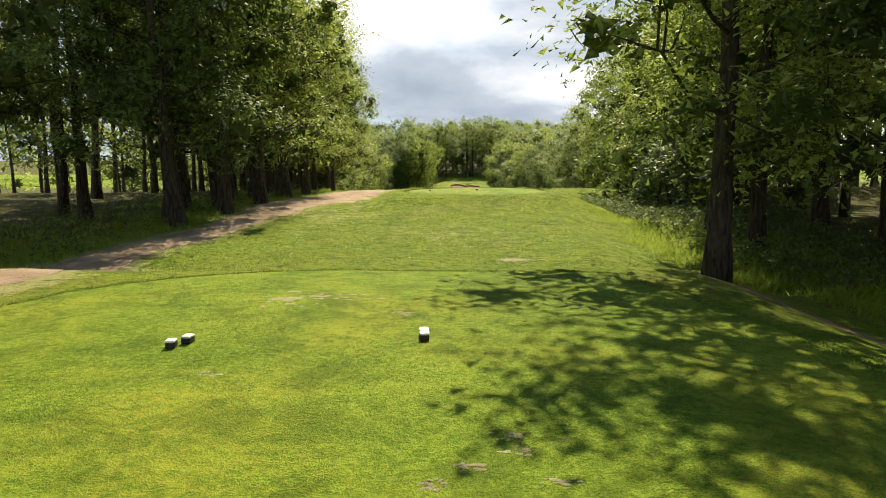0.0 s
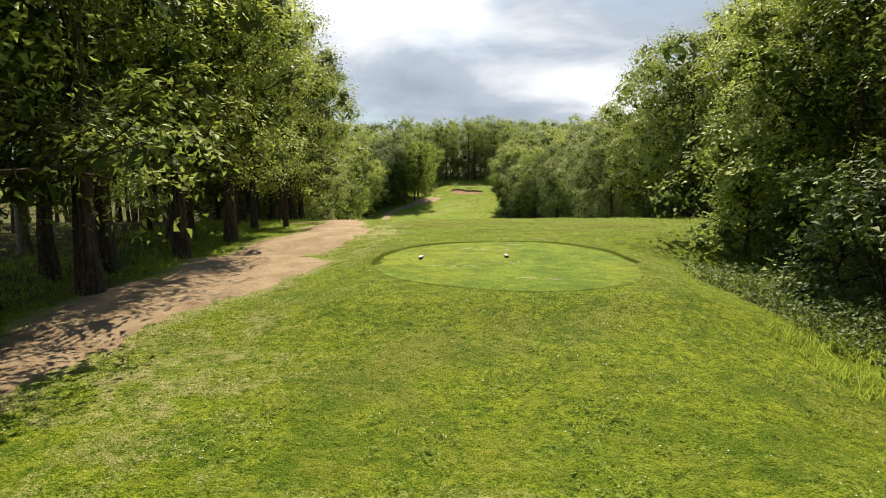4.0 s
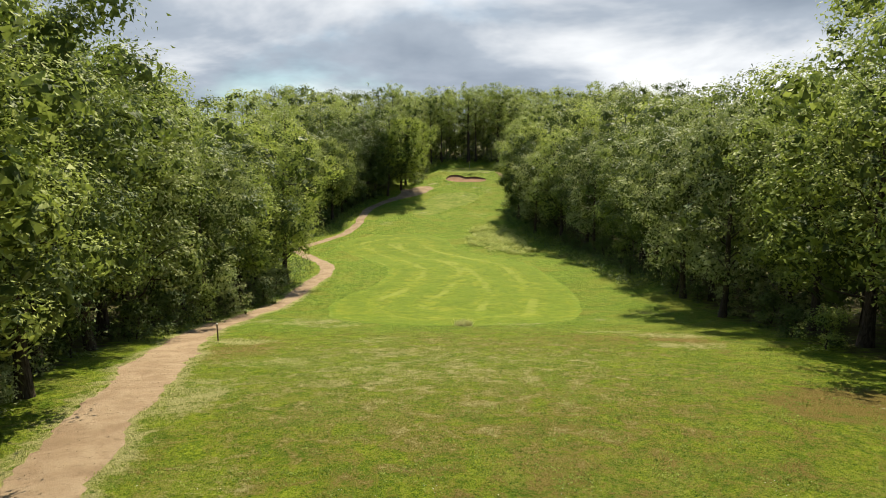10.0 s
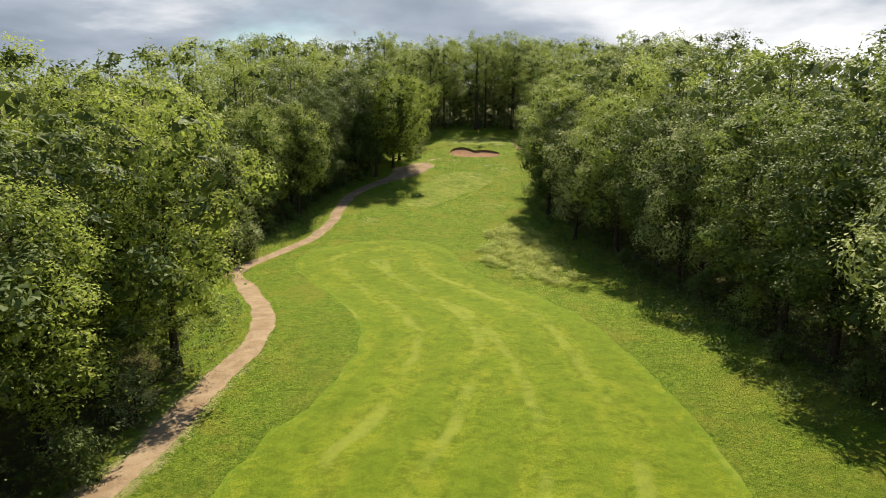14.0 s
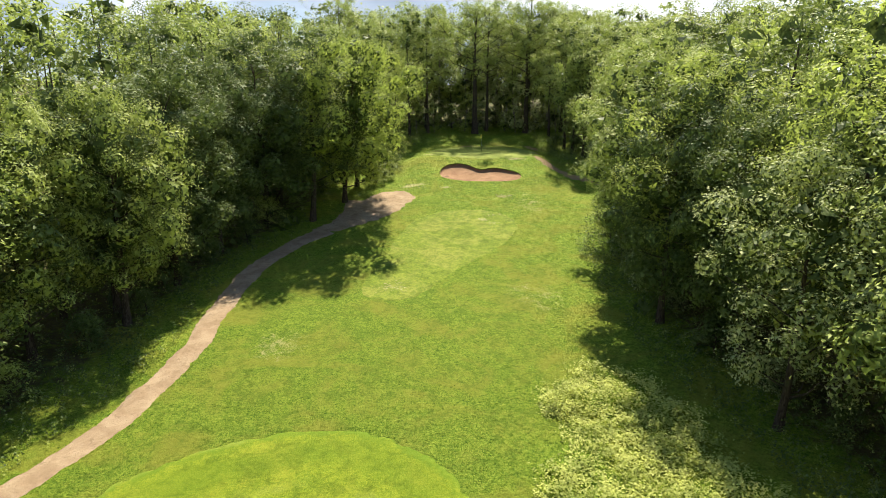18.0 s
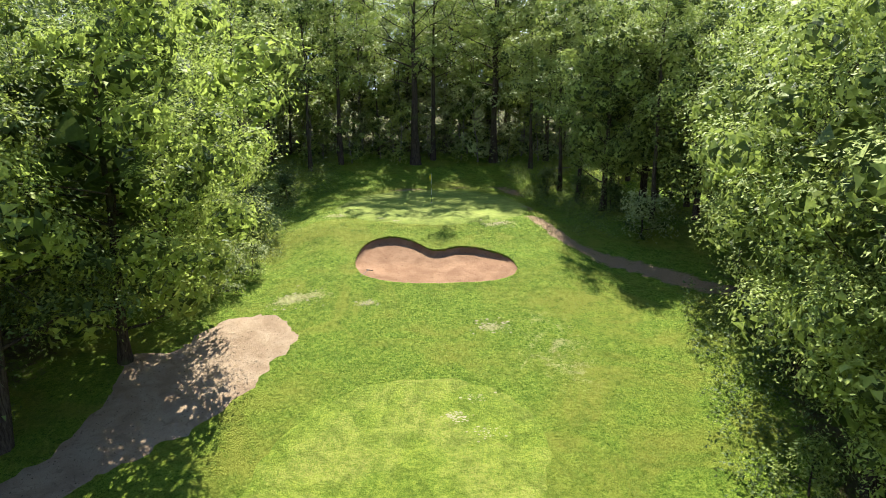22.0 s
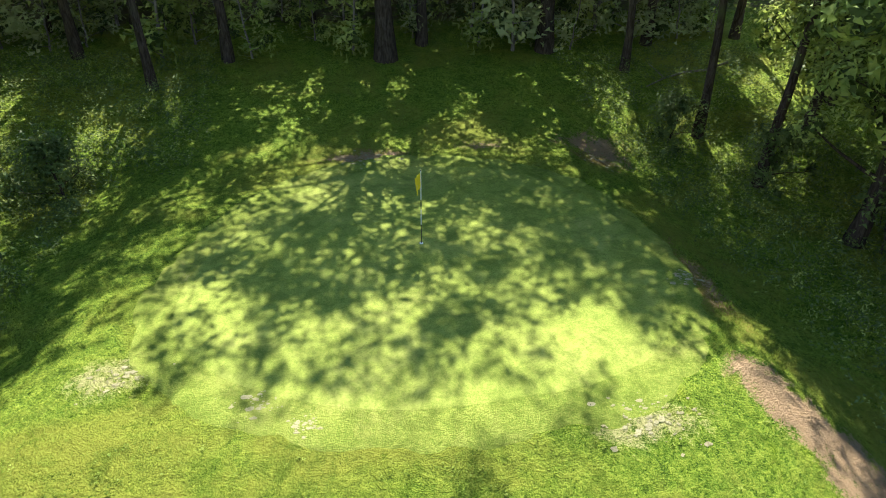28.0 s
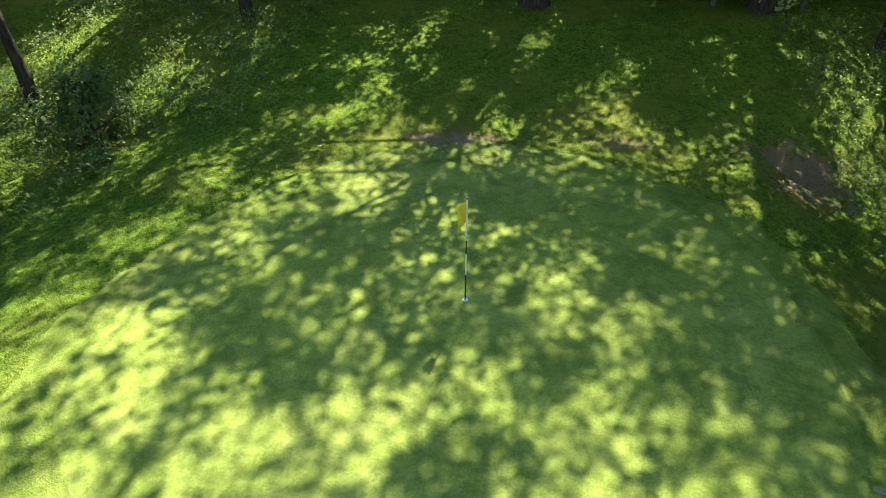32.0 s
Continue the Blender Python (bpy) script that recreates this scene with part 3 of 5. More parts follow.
wood = np.maximum(step(edge(EDGE_L, my) + 3.2 - mx, 0, 4), step(mx - edge(EDGE_R, my) + 3.2, 0, 4)) * step(my, -200, -190)
wood = np.maximum(wood * (1 - step(my, 176, 184)), step(my, 212, 217))
wood = wood * (1 - step(-mx, 36, 42) * (1 - step(my, 28, 40)))
spread("litter", 0.75 * wood)
spread("mown", step(my, 58, 70) * 0.9 + 0.5 * step(-my, -3, 4) * step(my, -60, -50))
bare = np.maximum(step(inside_depth(RINGS["side_path"], mx, my), -0.45, 0.25), step(inside_depth(RINGS["tee_path"], mx, my), -0.30, 0.12))
bare = np.maximum(bare, spots([(17.0, 199.6, 1.3, 1.5, 1.0), (16.0, 199.8, 1.6, 0.6, 0.8), (7.2, 199.2, 1.7, 0.45, 0.8), (15.8, 190, 0.4, 2.4, 0.6), (12.3, 199.6, 2.2, 0.5, 0.6)]))
bare = np.maximum(bare, step(inside_depth(RINGS["west_path"], mx, my), -0.5, 0.3))
spread("soil", bare)
path_side = step(inside_depth(RINGS["path"], mx, my), -1.1, 0.1) * (1 - step(my, 80, 110))
spread("straw", np.maximum(0.85 * path_side, spots([(-3.2, 21.5, 1.2, 5.5, 1.0), (-3.0, 13, 0.9, 4, 0.6), (-3.6, 30, 1.4, 6, 0.55), (-8.2, 70.8, 3.4, 2.0, 0.62), (-12.0, 71.6, 2.4, 1.6, 0.55), (2.4, 68.0, 0.8, 0.6, 0.6), (6.2, 69.0, 2.2, 1.0, 0.6), (16.6, 73.4, 1.6, 1.4, 0.5), (12.4, 70.8, 0.8, 0.5, 0.8), (-4.4, 36, 1.4, 7, 0.55), (-1.0, 176.5, 1.6, 0.5, 0.95), (2.8, 175.3, 0.5, 0.3, 0.9), (8.9, 172.5, 0.9, 0.35, 0.9), (-2.2, 150, 1.6, 0.35, 0.9), (11.5, 170, 2.5, 4, 0.4), (12.2, 185.0, 1.2, 0.6, 0.85), (1.3, 187.8, 1.2, 0.7, 0.8), (-4.5, 1.5, 2.5, 4.5, 0.55), (-0.5, -4, 3.0, 3.0, 0.4), (8, 148, 2.5, 3, 0.4), (-9, 141, 2, 2, 0.5), (0, 52, 13, 12, 0.47), (-6.4, 68.5, 2.8, 1.0, 0.6), (5.2, 66.7, 5.5, 0.35, 0.7), (-9.9, 60.3, 2.2, 1.6, 0.95), (13.9, 61.6, 2.5, 1.6, 0.9), (13.2, 57.5, 2.5, 1.5, 0.8), (-2.8, 60.7, 3, 2, 0.55), (-6.0, 53.5, 3, 2.4, 0.6), (-7.4, 47, 1.6, 4, 0.8), (11, 64, 3, 1, 0.7)])))
spread("brown", spots([(-0.8, 34.6, 1.8, 1.6, 1.0), (7.4, 35.0, 2.2, 2.0, 0.8), (13.0, 45.5, 3.4, 2.4, 0.95), (4.0, 44, 3, 3, 0.6), (-1.0, 26, 3, 3.5, 0.62), (3.0, 29, 2.5, 2.5, 0.7), (2.5, 33, 8, 10, 0.40), (3, 46, 15, 13, 0.52), (4, 58, 16, 9, 0.50), (13.5, 60, 2.4, 4, 0.95), (-9, 58, 3, 6, 0.7), (9, 60, 5, 4, 0.6), (0.5, 52, 4, 4, 0.5), (8, 24, 3, 3, 0.5), (16.5, 198.6, 1.0, 1.2, 1.0), (7.2, 199.2, 1.6, 0.5, 1.0), (15.7, 190, 0.6, 2.6, 0.8)]))
ground = tagged(new("ground", ground_mesh), "rough green grass with clover and dry yellow drifts", "grass", kind="structure")


def lay(name, ring, gap, mat, lift, label, category, height=land, sunk=0.0):
    """A sheet that follows the land inside an outline."""
    x0, y0 = ring.min(0)
    x1, y1 = ring.max(0)
    ax, ay = np.meshgrid(np.arange(x0, x1, gap), np.arange(y0, y1, gap))
    ax, ay = ax.ravel(), ay.ravel()
    keep = inside_depth(ring, ax, ay) > gap * 0.45
    pts = [Vector((float(a), float(b))) for a, b in ring] + [Vector((float(a), float(b))) for a, b in zip(ax[keep], ay[keep])]
    k = len(ring)
    v, _, f, *_ = geometry.delaunay_2d_cdt(pts, [(i, (i + 1) % k) for i in range(k)], [], 1, 1e-5)
    v = np.array([(p.x, p.y) for p in v])
    f = np.array([t for t in f if len(t) == 3])
    depth = inside_depth(ring, v[:, 0], v[:, 1])
    z = height(v[:, 0], v[:, 1]) + lift - sunk * (1 - step(depth, 0.0, 0.30))
    me = mesh_of(name, np.c_[v, z], f, [mat], True)
    me.attributes.new("rim", "FLOAT", "POINT").data.foreach_set("value", depth.astype(np.float32))
    return tagged(new(name, me), label, category, kind="structure")


lay("tee_lower", RINGS["tee_lower"], 0.5, TEE, 0.012, "closely mown grass tee with worn divots", "tee")
lay("tee_upper", RINGS["tee_upper"], 0.35, TEE, 0.012, "round mown grass tee raised on a bank", "tee")
lay("fairway", RINGS["fairway"], 0.8, FAIRWAY, 0.015, "bright mown fairway with curving mower stripes", "fairway", sunk=0.03)
lay("approach", RINGS["approach"], 0.6, APPROACH, 0.015, "short mown apron below the bunker", "fairway", sunk=0.03)
lay("fringe", RINGS["fringe"], 0.3, FRINGE, 0.012, "mown fringe round the putting green", "green", sunk=0.03)
lay("green", RINGS["green"], 0.3, GREEN, 0.020, "smooth putting green dappled with tree shade", "green", sunk=0.007)
lay("sand_area", RINGS["sand"], 0.4, PATH_SOIL, 0.012, "bare sandy ground at the end of the path", "bare ground", sunk=0.04)
lay("path", RINGS["path"], 0.5, PATH_SOIL, 0.034, "trodden sandy earth path with stray grit", "path", sunk=0.03)


def lip():
    """The turf edge that hangs over the bunker."""
    ring = RINGS["bunker"]
    way = np.roll(ring, -1, 0) - np.roll(ring, 1, 0)
    out = np.c_[way[:, 1], -way[:, 0]] / np.hypot(*way.T)[:, None]
    if inside_depth(ring, *(ring[:1] + out[:1] * 0.1).T)[0] > 0:
        out = -out
    r = np.random.default_rng(5)
    rows_ = []
    for off, lift_ in ((1.0, -0.05), (0.85, 0.002), (0.5, 0.006), (0.3, 0.015), (0.1, 0.03), (0.0, 0.03), (-0.05, 0.01), (-0.06, -0.03), (-0.03, -0.12)):
        spot = ring + out * (off + (r.normal(0, 0.018, len(ring)) if off < 0.2 else 0.0))[..., None] if off < 0.2 else ring + out * off
        rows_.append(np.c_[spot, land(spot[:, 0], spot[:, 1]) + lift_ + r.normal(0, 0.008, len(ring))])
    k = len(ring)
    ids = np.arange(len(rows_) * k).reshape(len(rows_), k)
    nxt = np.roll(ids, -1, axis=1)
    f = np.c_[ids[:-1].ravel(), nxt[:-1].ravel(), nxt[1:].ravel(), ids[1:].ravel()]
    me = mesh_of("bunker_lip", np.concatenate(rows_), f, [ROUGH], True)
    me.attributes.new("mown", "FLOAT", "POINT").data.foreach_set("value", np.full(len(rows_) * k, 0.9, np.float32))
    return tagged(new("bunker_lip", me), "grassy lip overhanging the bunker", "grass", kind="structure")


lip()
lay("bunker_sand", RINGS["bunker"], 0.16, BUNKER_SAND, 0.004, "kidney-shaped bunker of raked orange sand under a grass lip", "bunker", land_with_pits)


# ---- trees ----
def tube(path, radii, sides):
    """A round limb along a line of points."""
    path, radii = np.asarray(path, float), np.asarray(radii, float)
    way = np.gradient(path, axis=0)
    way /= np.linalg.norm(way, axis=1)[:, None] + 1e-9
    ref = np.where(np.abs(way[:, 2:3]) < 0.9, [[0, 0, 1.0]], [[1.0, 0, 0]])
    u = np.cross(way, ref)
    u /= np.linalg.norm(u, axis=1)[:, None] + 1e-9
    w = np.cross(way, u)
    a = np.linspace(0, 2 * np.pi, sides, endpoint=False)
    ring = path[:, None] + radii[:, None, None] * (u[:, None] * np.cos(a)[None, :, None] + w[:, None] * np.sin(a)[None, :, None])
    i = np.arange(len(path) * sides).reshape(len(path), sides)
    j = np.roll(i, -1, axis=1)
    return ring.reshape(-1, 3), np.c_[i[:-1].ravel(), j[:-1].ravel(), j[1:].ravel(), i[1:].ravel()]


def joined(pieces):
    verts, faces, start = [], [], 0
    for v, f in pieces:
        verts.append(v)
        faces.append(f + start)
        start += len(v)
    return np.concatenate(verts), np.concatenate(faces)


def unit(v):
    return v / (np.linalg.norm(v, axis=-1, keepdims=True) + 1e-9)


def leaves(rng, centres, radii, count, size, per_spray=12, skin=0.84, lift=0.7):
    """Leaves on flat sprays of twigs, the sprays on the skins of clumps round the limbs' ends."""
    sprays = max(1, count // per_spray)
    weight = radii**2
    pick = rng.choice(len(centres), sprays, p=weight / weight.sum())
    d = unit(rng.normal(size=(sprays, 3)) + [0, 0, 0.7])
    spray = centres[pick] + d * (radii[pick] * rng.uniform(skin, 1.04, sprays))[:, None] * [1, 1, 0.8]
    face = unit(d * 1.15 + rng.normal(size=(sprays, 3)) * 0.18 + [0, 0, lift])
    wide = (0.16 + 0.22 * radii[pick]) * rng.uniform(0.7, 1.3, sprays)
    own = np.repeat(np.arange(sprays), per_spray)
    k = len(own)
    off = rng.normal(size=(k, 3))
    off -= (off * face[own]).sum(1)[:, None] * face[own] * 0.7
    pos = spray[own] + off * wide[own][:, None]
    normal = unit(face[own] + rng.normal(size=(k, 3)) * 0.24)
    u = unit(np.cross(normal, rng.normal(size=(k, 3))))
    w = np.cross(normal, u)
    s = size * rng.uniform(0.6, 1.4, k)[:, None]
    verts = np.stack([pos - u * s, pos + u * s * 0.85 + w * s * 0.46, pos + u * s * 0.5 - w * s * 0.52], 1).reshape(-1, 3)
    return verts, np.arange(k * 3).reshape(k, 3)


def hearts(rng, centres, radii, per_clump=20, deep=0.46):
    """Added triangles that block light inside each clump, coloured dark as crown shade."""
    own = np.repeat(np.arange(len(centres)), per_clump)
    k = len(own)
    r = radii[own][:, None]
    pos = centres[own] + unit(rng.normal(size=(k, 3))) * rng.uniform(0, 1, (k, 1)) ** 0.5 * deep * r * [1, 1, 0.8]
    u, w = unit(rng.normal(size=(k, 3))), unit(rng.normal(size=(k, 3)))
    s = 0.27 * r * rng.uniform(0.7, 1.2, (k, 1))
    verts = np.stack([pos - u * s, pos + u * s * 0.8 + w * s * 0.7, pos + u * s * 0.4 - w * s * 0.8], 1).reshape(-1, 3)
    return verts, np.arange(k * 3).reshape(k, 3)


def hollows(rng, centres, radii, per_lobe, size=0.15):
    """Filler leaves added just under the skin of each lobe, facing outwards."""
    own = np.repeat(np.arange(len(centres)), per_lobe)
    k = len(own)
    r = radii[own][:, None]
    d = unit(rng.normal(size=(k, 3)))
    pos = centres[own] + d * r * rng.uniform(0.62, 0.86, (k, 1)) * [1, 1, 0.8]
    face = unit(d + rng.normal(size=(k, 3)) * 0.22)
    u = unit(np.cross(face, rng.normal(size=(k, 3))))
    w = np.cross(face, u)
    s = size * r * rng.uniform(0.6, 1.3, (k, 1))
    verts = np.stack([pos - u * s, pos + u * s * 0.8 + w * s * 0.62, pos + u * s * 0.5 - w * s * 0.7], 1).reshape(-1, 3)
    return verts, np.arange(k * 3).reshape(k, 3)


def tree_shape(seed, height, reach, low, count, size, girth=0.24, limbs=16, sides=9, lean=0.5, clump=1.0, forks=1, per_spray=12, fullness=0.0, hearty=0.5):
    """Trunk with its limbs, and crown, as vertex and face arrays."""
    rng = np.random.default_rng(seed)
    t = np.linspace(0, 1, 9)
    sway = np.cumsum(rng.normal(0, 0.12, (9, 2)), axis=0) * lean + np.outer(t, rng.normal(0, lean * 0.8, 2))
    sway -= sway[0]
    spine = np.c_[sway, -0.4 + t * (height * 0.90 + 0.4)]
    radius = girth * (1 - t) ** 0.85 + 0.03
    radius[0] *= 1.55
    radius[1] *= 1.08
    pieces, centres, sizes = [tube(spine, radius, sides)], [], []
    for i in range(limbs):
        f = low + (0.96 - low) * ((i + rng.uniform(0, 0.9)) / limbs)
        root = np.array([np.interp(f, t, spine[:, c]) for c in range(3)])
        g = (f - low) / (1 - low)
        dome = np.sin(np.pi * min(0.93, 0.16 + 0.80 * g)) ** 0.75
        wide = reach * (fullness * (1 - g) + (1 - fullness * (1 - g)) * (0.30 + 0.78 * dome)) * rng.uniform(0.66, 1.14) * (1 - 0.45 * g**3)
        turn = i * 2.4 + rng.uniform(-0.5, 0.5)
        rise = rng.uniform(0.05, 0.45) + 0.6 * g
        along = np.array([np.cos(turn), np.sin(turn), rise])
        q = np.linspace(0, 1, 4)
        bend = np.cumsum(rng.normal(0, 0.09, (4, 3)), axis=0) * wide * 0.5
        bend -= bend[0]
        line = root + q[:, None] * along * wide * 0.82 + bend
        thick = max(0.03, girth * 0.42 * (1 - 0.75 * f))
        pieces.append(tube(line, thick * (1 - 0.82 * q), 4))
        big = (0.40 + 0.19 * reach) * clump
        for h, part_ in ((0.62, 0.85), (1.0, 1.0)):
            spot = np.array([np.interp(h, q, line[:, c]) for c in range(3)])
            centres.append(spot + rng.normal(0, 0.2, 3))
            sizes.append(rng.uniform(0.6, 1.2) * big * part_)
        for _ in range(forks):
            h = rng.uniform(0.4, 0.85)
            spot = np.array([np.interp(h, q, line[:, c]) for c in range(3)])
            tip = spot + (along * 0.35 + rng.normal(0, 0.55, 3) + [0, 0, 0.25]) * wide * 0.5
            pieces.append(tube(np.array([spot, (spot + tip) / 2 + rng.normal(0, 0.08, 3), tip]), thick * np.array([0.5, 0.32, 0.12]), 3))
            centres.append(tip)
            sizes.append(rng.uniform(0.5, 1.0) * big * 0.8)
    centres.append(spine[-1] + [0, 0, 0.02 * height])
    sizes.append(1.0 * clump)
    centres, sizes = np.array(centres), np.array(sizes)
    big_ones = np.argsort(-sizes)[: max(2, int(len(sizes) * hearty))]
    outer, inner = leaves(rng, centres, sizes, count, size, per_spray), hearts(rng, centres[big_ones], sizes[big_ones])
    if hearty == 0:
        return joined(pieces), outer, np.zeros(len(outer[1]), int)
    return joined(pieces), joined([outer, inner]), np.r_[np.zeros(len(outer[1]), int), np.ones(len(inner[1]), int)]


def domed_shape(seed, height, reach, low, count, size, girth=0.24, lobes=54, lobe=1.0, sides=9, lean=0.5, per_spray=10, belly=0.42, cores=72, skirt=1.0):
    """A broad crown: leafy lobes over a rounded dome, dark fill for shade between them, limbs that carry them."""
    rng = np.random.default_rng(seed)
    t = np.linspace(0, 1, 9)
    sway = np.cumsum(rng.normal(0, 0.12, (9, 2)), axis=0) * lean
    sway -= sway[0]
    spine = np.c_[sway, -0.4 + t * (height * 0.80 + 0.4)]
    radius = girth * (1 - t) ** 0.85 + 0.03
    radius[0] *= 1.5
    pieces, centres, sizes = [tube(spine, radius, sides)], [], []
    base, tall = low * height, height * (1 - low)
    main = rng.uniform(0, 6.28, 5)
    for i in range(lobes):
        g = (i + rng.uniform(0.1, 0.9)) / lobes
        u = (g - belly) / ((1 - belly) if g > belly else belly / skirt)
        wide = reach * max(0.0, 1 - abs(u) ** 2.3) ** 0.5
        turn = i * 2.39996 + rng.uniform(-0.35, 0.35)
        bulge = 1.0 + 0.10 * math.sin(2 * turn + main[0]) + 0.09 * math.sin(3 * turn + main[1] + 3 * g) + 0.07 * math.sin(5 * turn + main[2] - 4 * g)
        big = lobe * 0.235 * reach * rng.uniform(0.62, 1.35) * (0.82 if g > 0.85 else 1.0)
        out = max(0.25 * reach * rng.uniform(0, 1), wide * bulge * rng.uniform(0.60, 1.12) - 0.4 * big)
        spot = np.array([math.cos(turn) * out, math.sin(turn) * out, base + tall * (0.05 + 0.90 * g)])
        spot[:2] += [np.interp(spot[2], spine[:, 2], spine[:, c]) for c in (0, 1)]
        centres.append(spot)
        sizes.append(big)
        if i % 2 == 0:
            f = np.clip((spot[2] - 0.45 * out) / spine[-1, 2], 0.6 * low + 0.05, 0.96)
            root = np.array([np.interp(f, t, spine[:, c]) for c in range(3)])
            thick = max(0.03, girth * 0.40 * (1 - 0.7 * f))
            mid = root * 0.45 + spot * 0.55 + rng.normal(0, 0.12 * out + 0.05, 3)
            pieces.append(tube(np.array([root, (root + mid) / 2 + rng.normal(0, 0.06 * out, 3), mid, spot]), thick * np.array([1, 0.75, 0.5, 0.2]), 5))
    inner = rng.normal(size=(lobes // 4, 3)) * [0.26 * reach, 0.26 * reach, 0.2 * tall] + [0, 0, base + 0.52 * tall]
    centres, sizes = np.array(centres), np.array(sizes)
    more = max(1, int(count * 1.6))
    v, f = leaves(rng, centres, sizes, more, size, per_spray)
    # leaves buried inside a neighbouring lobe are left away
    mid = v.reshape(-1, 3, 3).mean(1)
    buried = np.zeros(len(mid), bool)
    for c, r in zip(centres, sizes):
        buried |= (((mid - c) / [1, 1, 0.8]) ** 2).sum(1) < (0.72 * r) ** 2
    kept = np.flatnonzero(~buried)[:]
    sprays = kept // per_spray
    chosen = rng.permutation(np.unique(sprays))
    chosen = chosen[: max(1, count // per_spray)]
    kept = kept[np.isin(sprays, chosen)]
    v = v.reshape(-1, 3, 3)[kept].reshape(-1, 3)
    outer = (v, np.arange(len(v)).reshape(-1, 3))
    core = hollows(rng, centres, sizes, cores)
    # Heart: light-blocking fill, its colour darkened like shade.
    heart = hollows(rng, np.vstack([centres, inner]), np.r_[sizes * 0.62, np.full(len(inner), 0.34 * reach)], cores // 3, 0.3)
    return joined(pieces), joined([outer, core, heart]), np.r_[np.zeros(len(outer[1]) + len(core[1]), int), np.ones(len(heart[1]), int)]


def tree_kind(seed, label, leaf, wood, **shape):
    trunk, crown, slots = (domed_shape if "lobes" in shape else tree_shape)(seed, **shape)
    return dict(trunk=mesh_of("trunk", *trunk, [wood], True), crown=mesh_of("crown", *crown, [leaf, SHADE_FILL], slots=slots), label=label)


def plant(kind, x, y, turn, scale, name="tree", category="tree", group="", wide=1.0, sink=0.1):
    top = new(name)
    top.empty_display_size = 0.3
    top.matrix_basis = Matrix.Translation((x, y, at_ground(x, y) - sink)) @ Matrix.Rotation(turn, 4, "Z") @ Matrix.Diagonal((scale * wide, scale * wide, scale, 1))
    tagged(top, kind["label"], category, group)
    low_growth = category in ("sapling", "shrub")
    tagged(part("stem" if low_growth else "trunk", kind["trunk"], None, top), kind="stuff" if low_growth else "")
    part("leafage" if low_growth else "crown", kind["crown"], None, top)
    return top


TALL_SHAPE = dict(height=15.5, reach=4.1, low=0.20, count=13500, size=0.086, girth=0.20, limbs=18, sides=8, forks=2, clump=0.95, hearty=0.6)
FULL_SHAPE = dict(height=17.0, reach=5.0, low=0.15, count=10600, size=0.112, girth=0.26, lobes=48, lobe=1.0, belly=0.60, skirt=0.9, cores=58, sides=7)
CLOSE_SHAPE = dict(FULL_SHAPE, count=21000, size=0.080, lobes=54, cores=80)
INNER_SHAPE = dict(height=15.5, reach=4.4, low=0.03, count=3200, size=0.20, girth=0.2, lobes=28, belly=0.45, cores=50, sides=5)
SLIM_SHAPE = dict(height=19.5, reach=2.9, low=0.26, count=2700, size=0.21, hearty=0.15, girth=0.15, limbs=14, sides=6, lean=0.9)
TALL = [tree_kind(s, lab, leaf, BARK, **TALL_SHAPE) for s, leaf, lab in ((11, OAK_LEAF, "tall oak with a dark bare lower trunk and sunlit crown"), (12, SUNNY_LEAF, "tall oak with a dark bare lower trunk and bright crown"), (13, SUNNY_LEAF, "tall oak with yellow-green leaves brightened like full sun"), (14, SHADE_TONE_LEAF, "tall oak with leaves darkened for the wood's shade"))]
FULL = [tree_kind(s, lab, leaf, BARK, **FULL_SHAPE) for s, leaf, lab in ((21, OAK_LEAF, "broad oak leafy down to the ground at the wood's edge"), (22, SUNNY_LEAF, "broad oak with bright yellow-green leaves at the wood's edge"), (23, ACACIA_LEAF, "pale grey-green broadleaf tree at the wood's edge"), (24, SHADE_TONE_LEAF, "green hornbeam leafy down to the ground, darkened as shade"), (25, OAK_LEAF, "broad oak leafy down to the ground at the wood's edge"))]
CLOSE = [tree_kind(s, lab, leaf, BARK, **CLOSE_SHAPE) for s, leaf, lab in ((26, OAK_LEAF, "broad oak with dense small leaves at the wood's edge"), (27, SUNNY_LEAF, "broad oak with bright yellow-green leaves at the wood's edge"), (28, SHADE_TONE_LEAF, "green hornbeam leafy down to the ground, darkened as shade"))]


def leaning(seed, label, leaf, wood, lean_x, lean_y, **shape):
    """A tree whose stem and crown bend out over the grass."""
    pair = []
    trunk, crown, slots = domed_shape(seed, **shape)
    for v, f in (trunk, crown):
        g = np.clip(v[:, 2] / shape["height"], 0, 1.1)[:, None] ** 1.4
        pair.append((v + g * [[lean_x, lean_y, 0.0]], f))
    return dict(trunk=mesh_of("trunk", *pair[0], [wood], True), crown=mesh_of("crown", *pair[1], [leaf, SHADE_FILL], slots=slots), label=label)


INNER = tree_kind(30, "shade-darkened hornbeam added behind the wood's edge to block light", SHADE_TONE_LEAF, BARK, **INNER_SHAPE)
LEANER = leaning(29, "tall bright oak leaning out over the bare sand", SUNNY_LEAF, BARK, 2.6, -5.6, **dict(CLOSE_SHAPE, height=16.2, reach=6.0, low=0.14, count=34000, girth=0.24, lobes=70))
SLIM = [tree_kind(s, lab, leaf, wd, **SLIM_SHAPE) for s, leaf, wd, lab in ((31, OAK_LEAF, BARK, "slender wood oak with a long bare trunk"), (32, ACACIA_LEAF, PALE_BARK, "slender pale-trunked tree in the shaded wood"), (33, OAK_LEAF, PALE_BARK, "slender pale-trunked tree in the shaded wood"))]
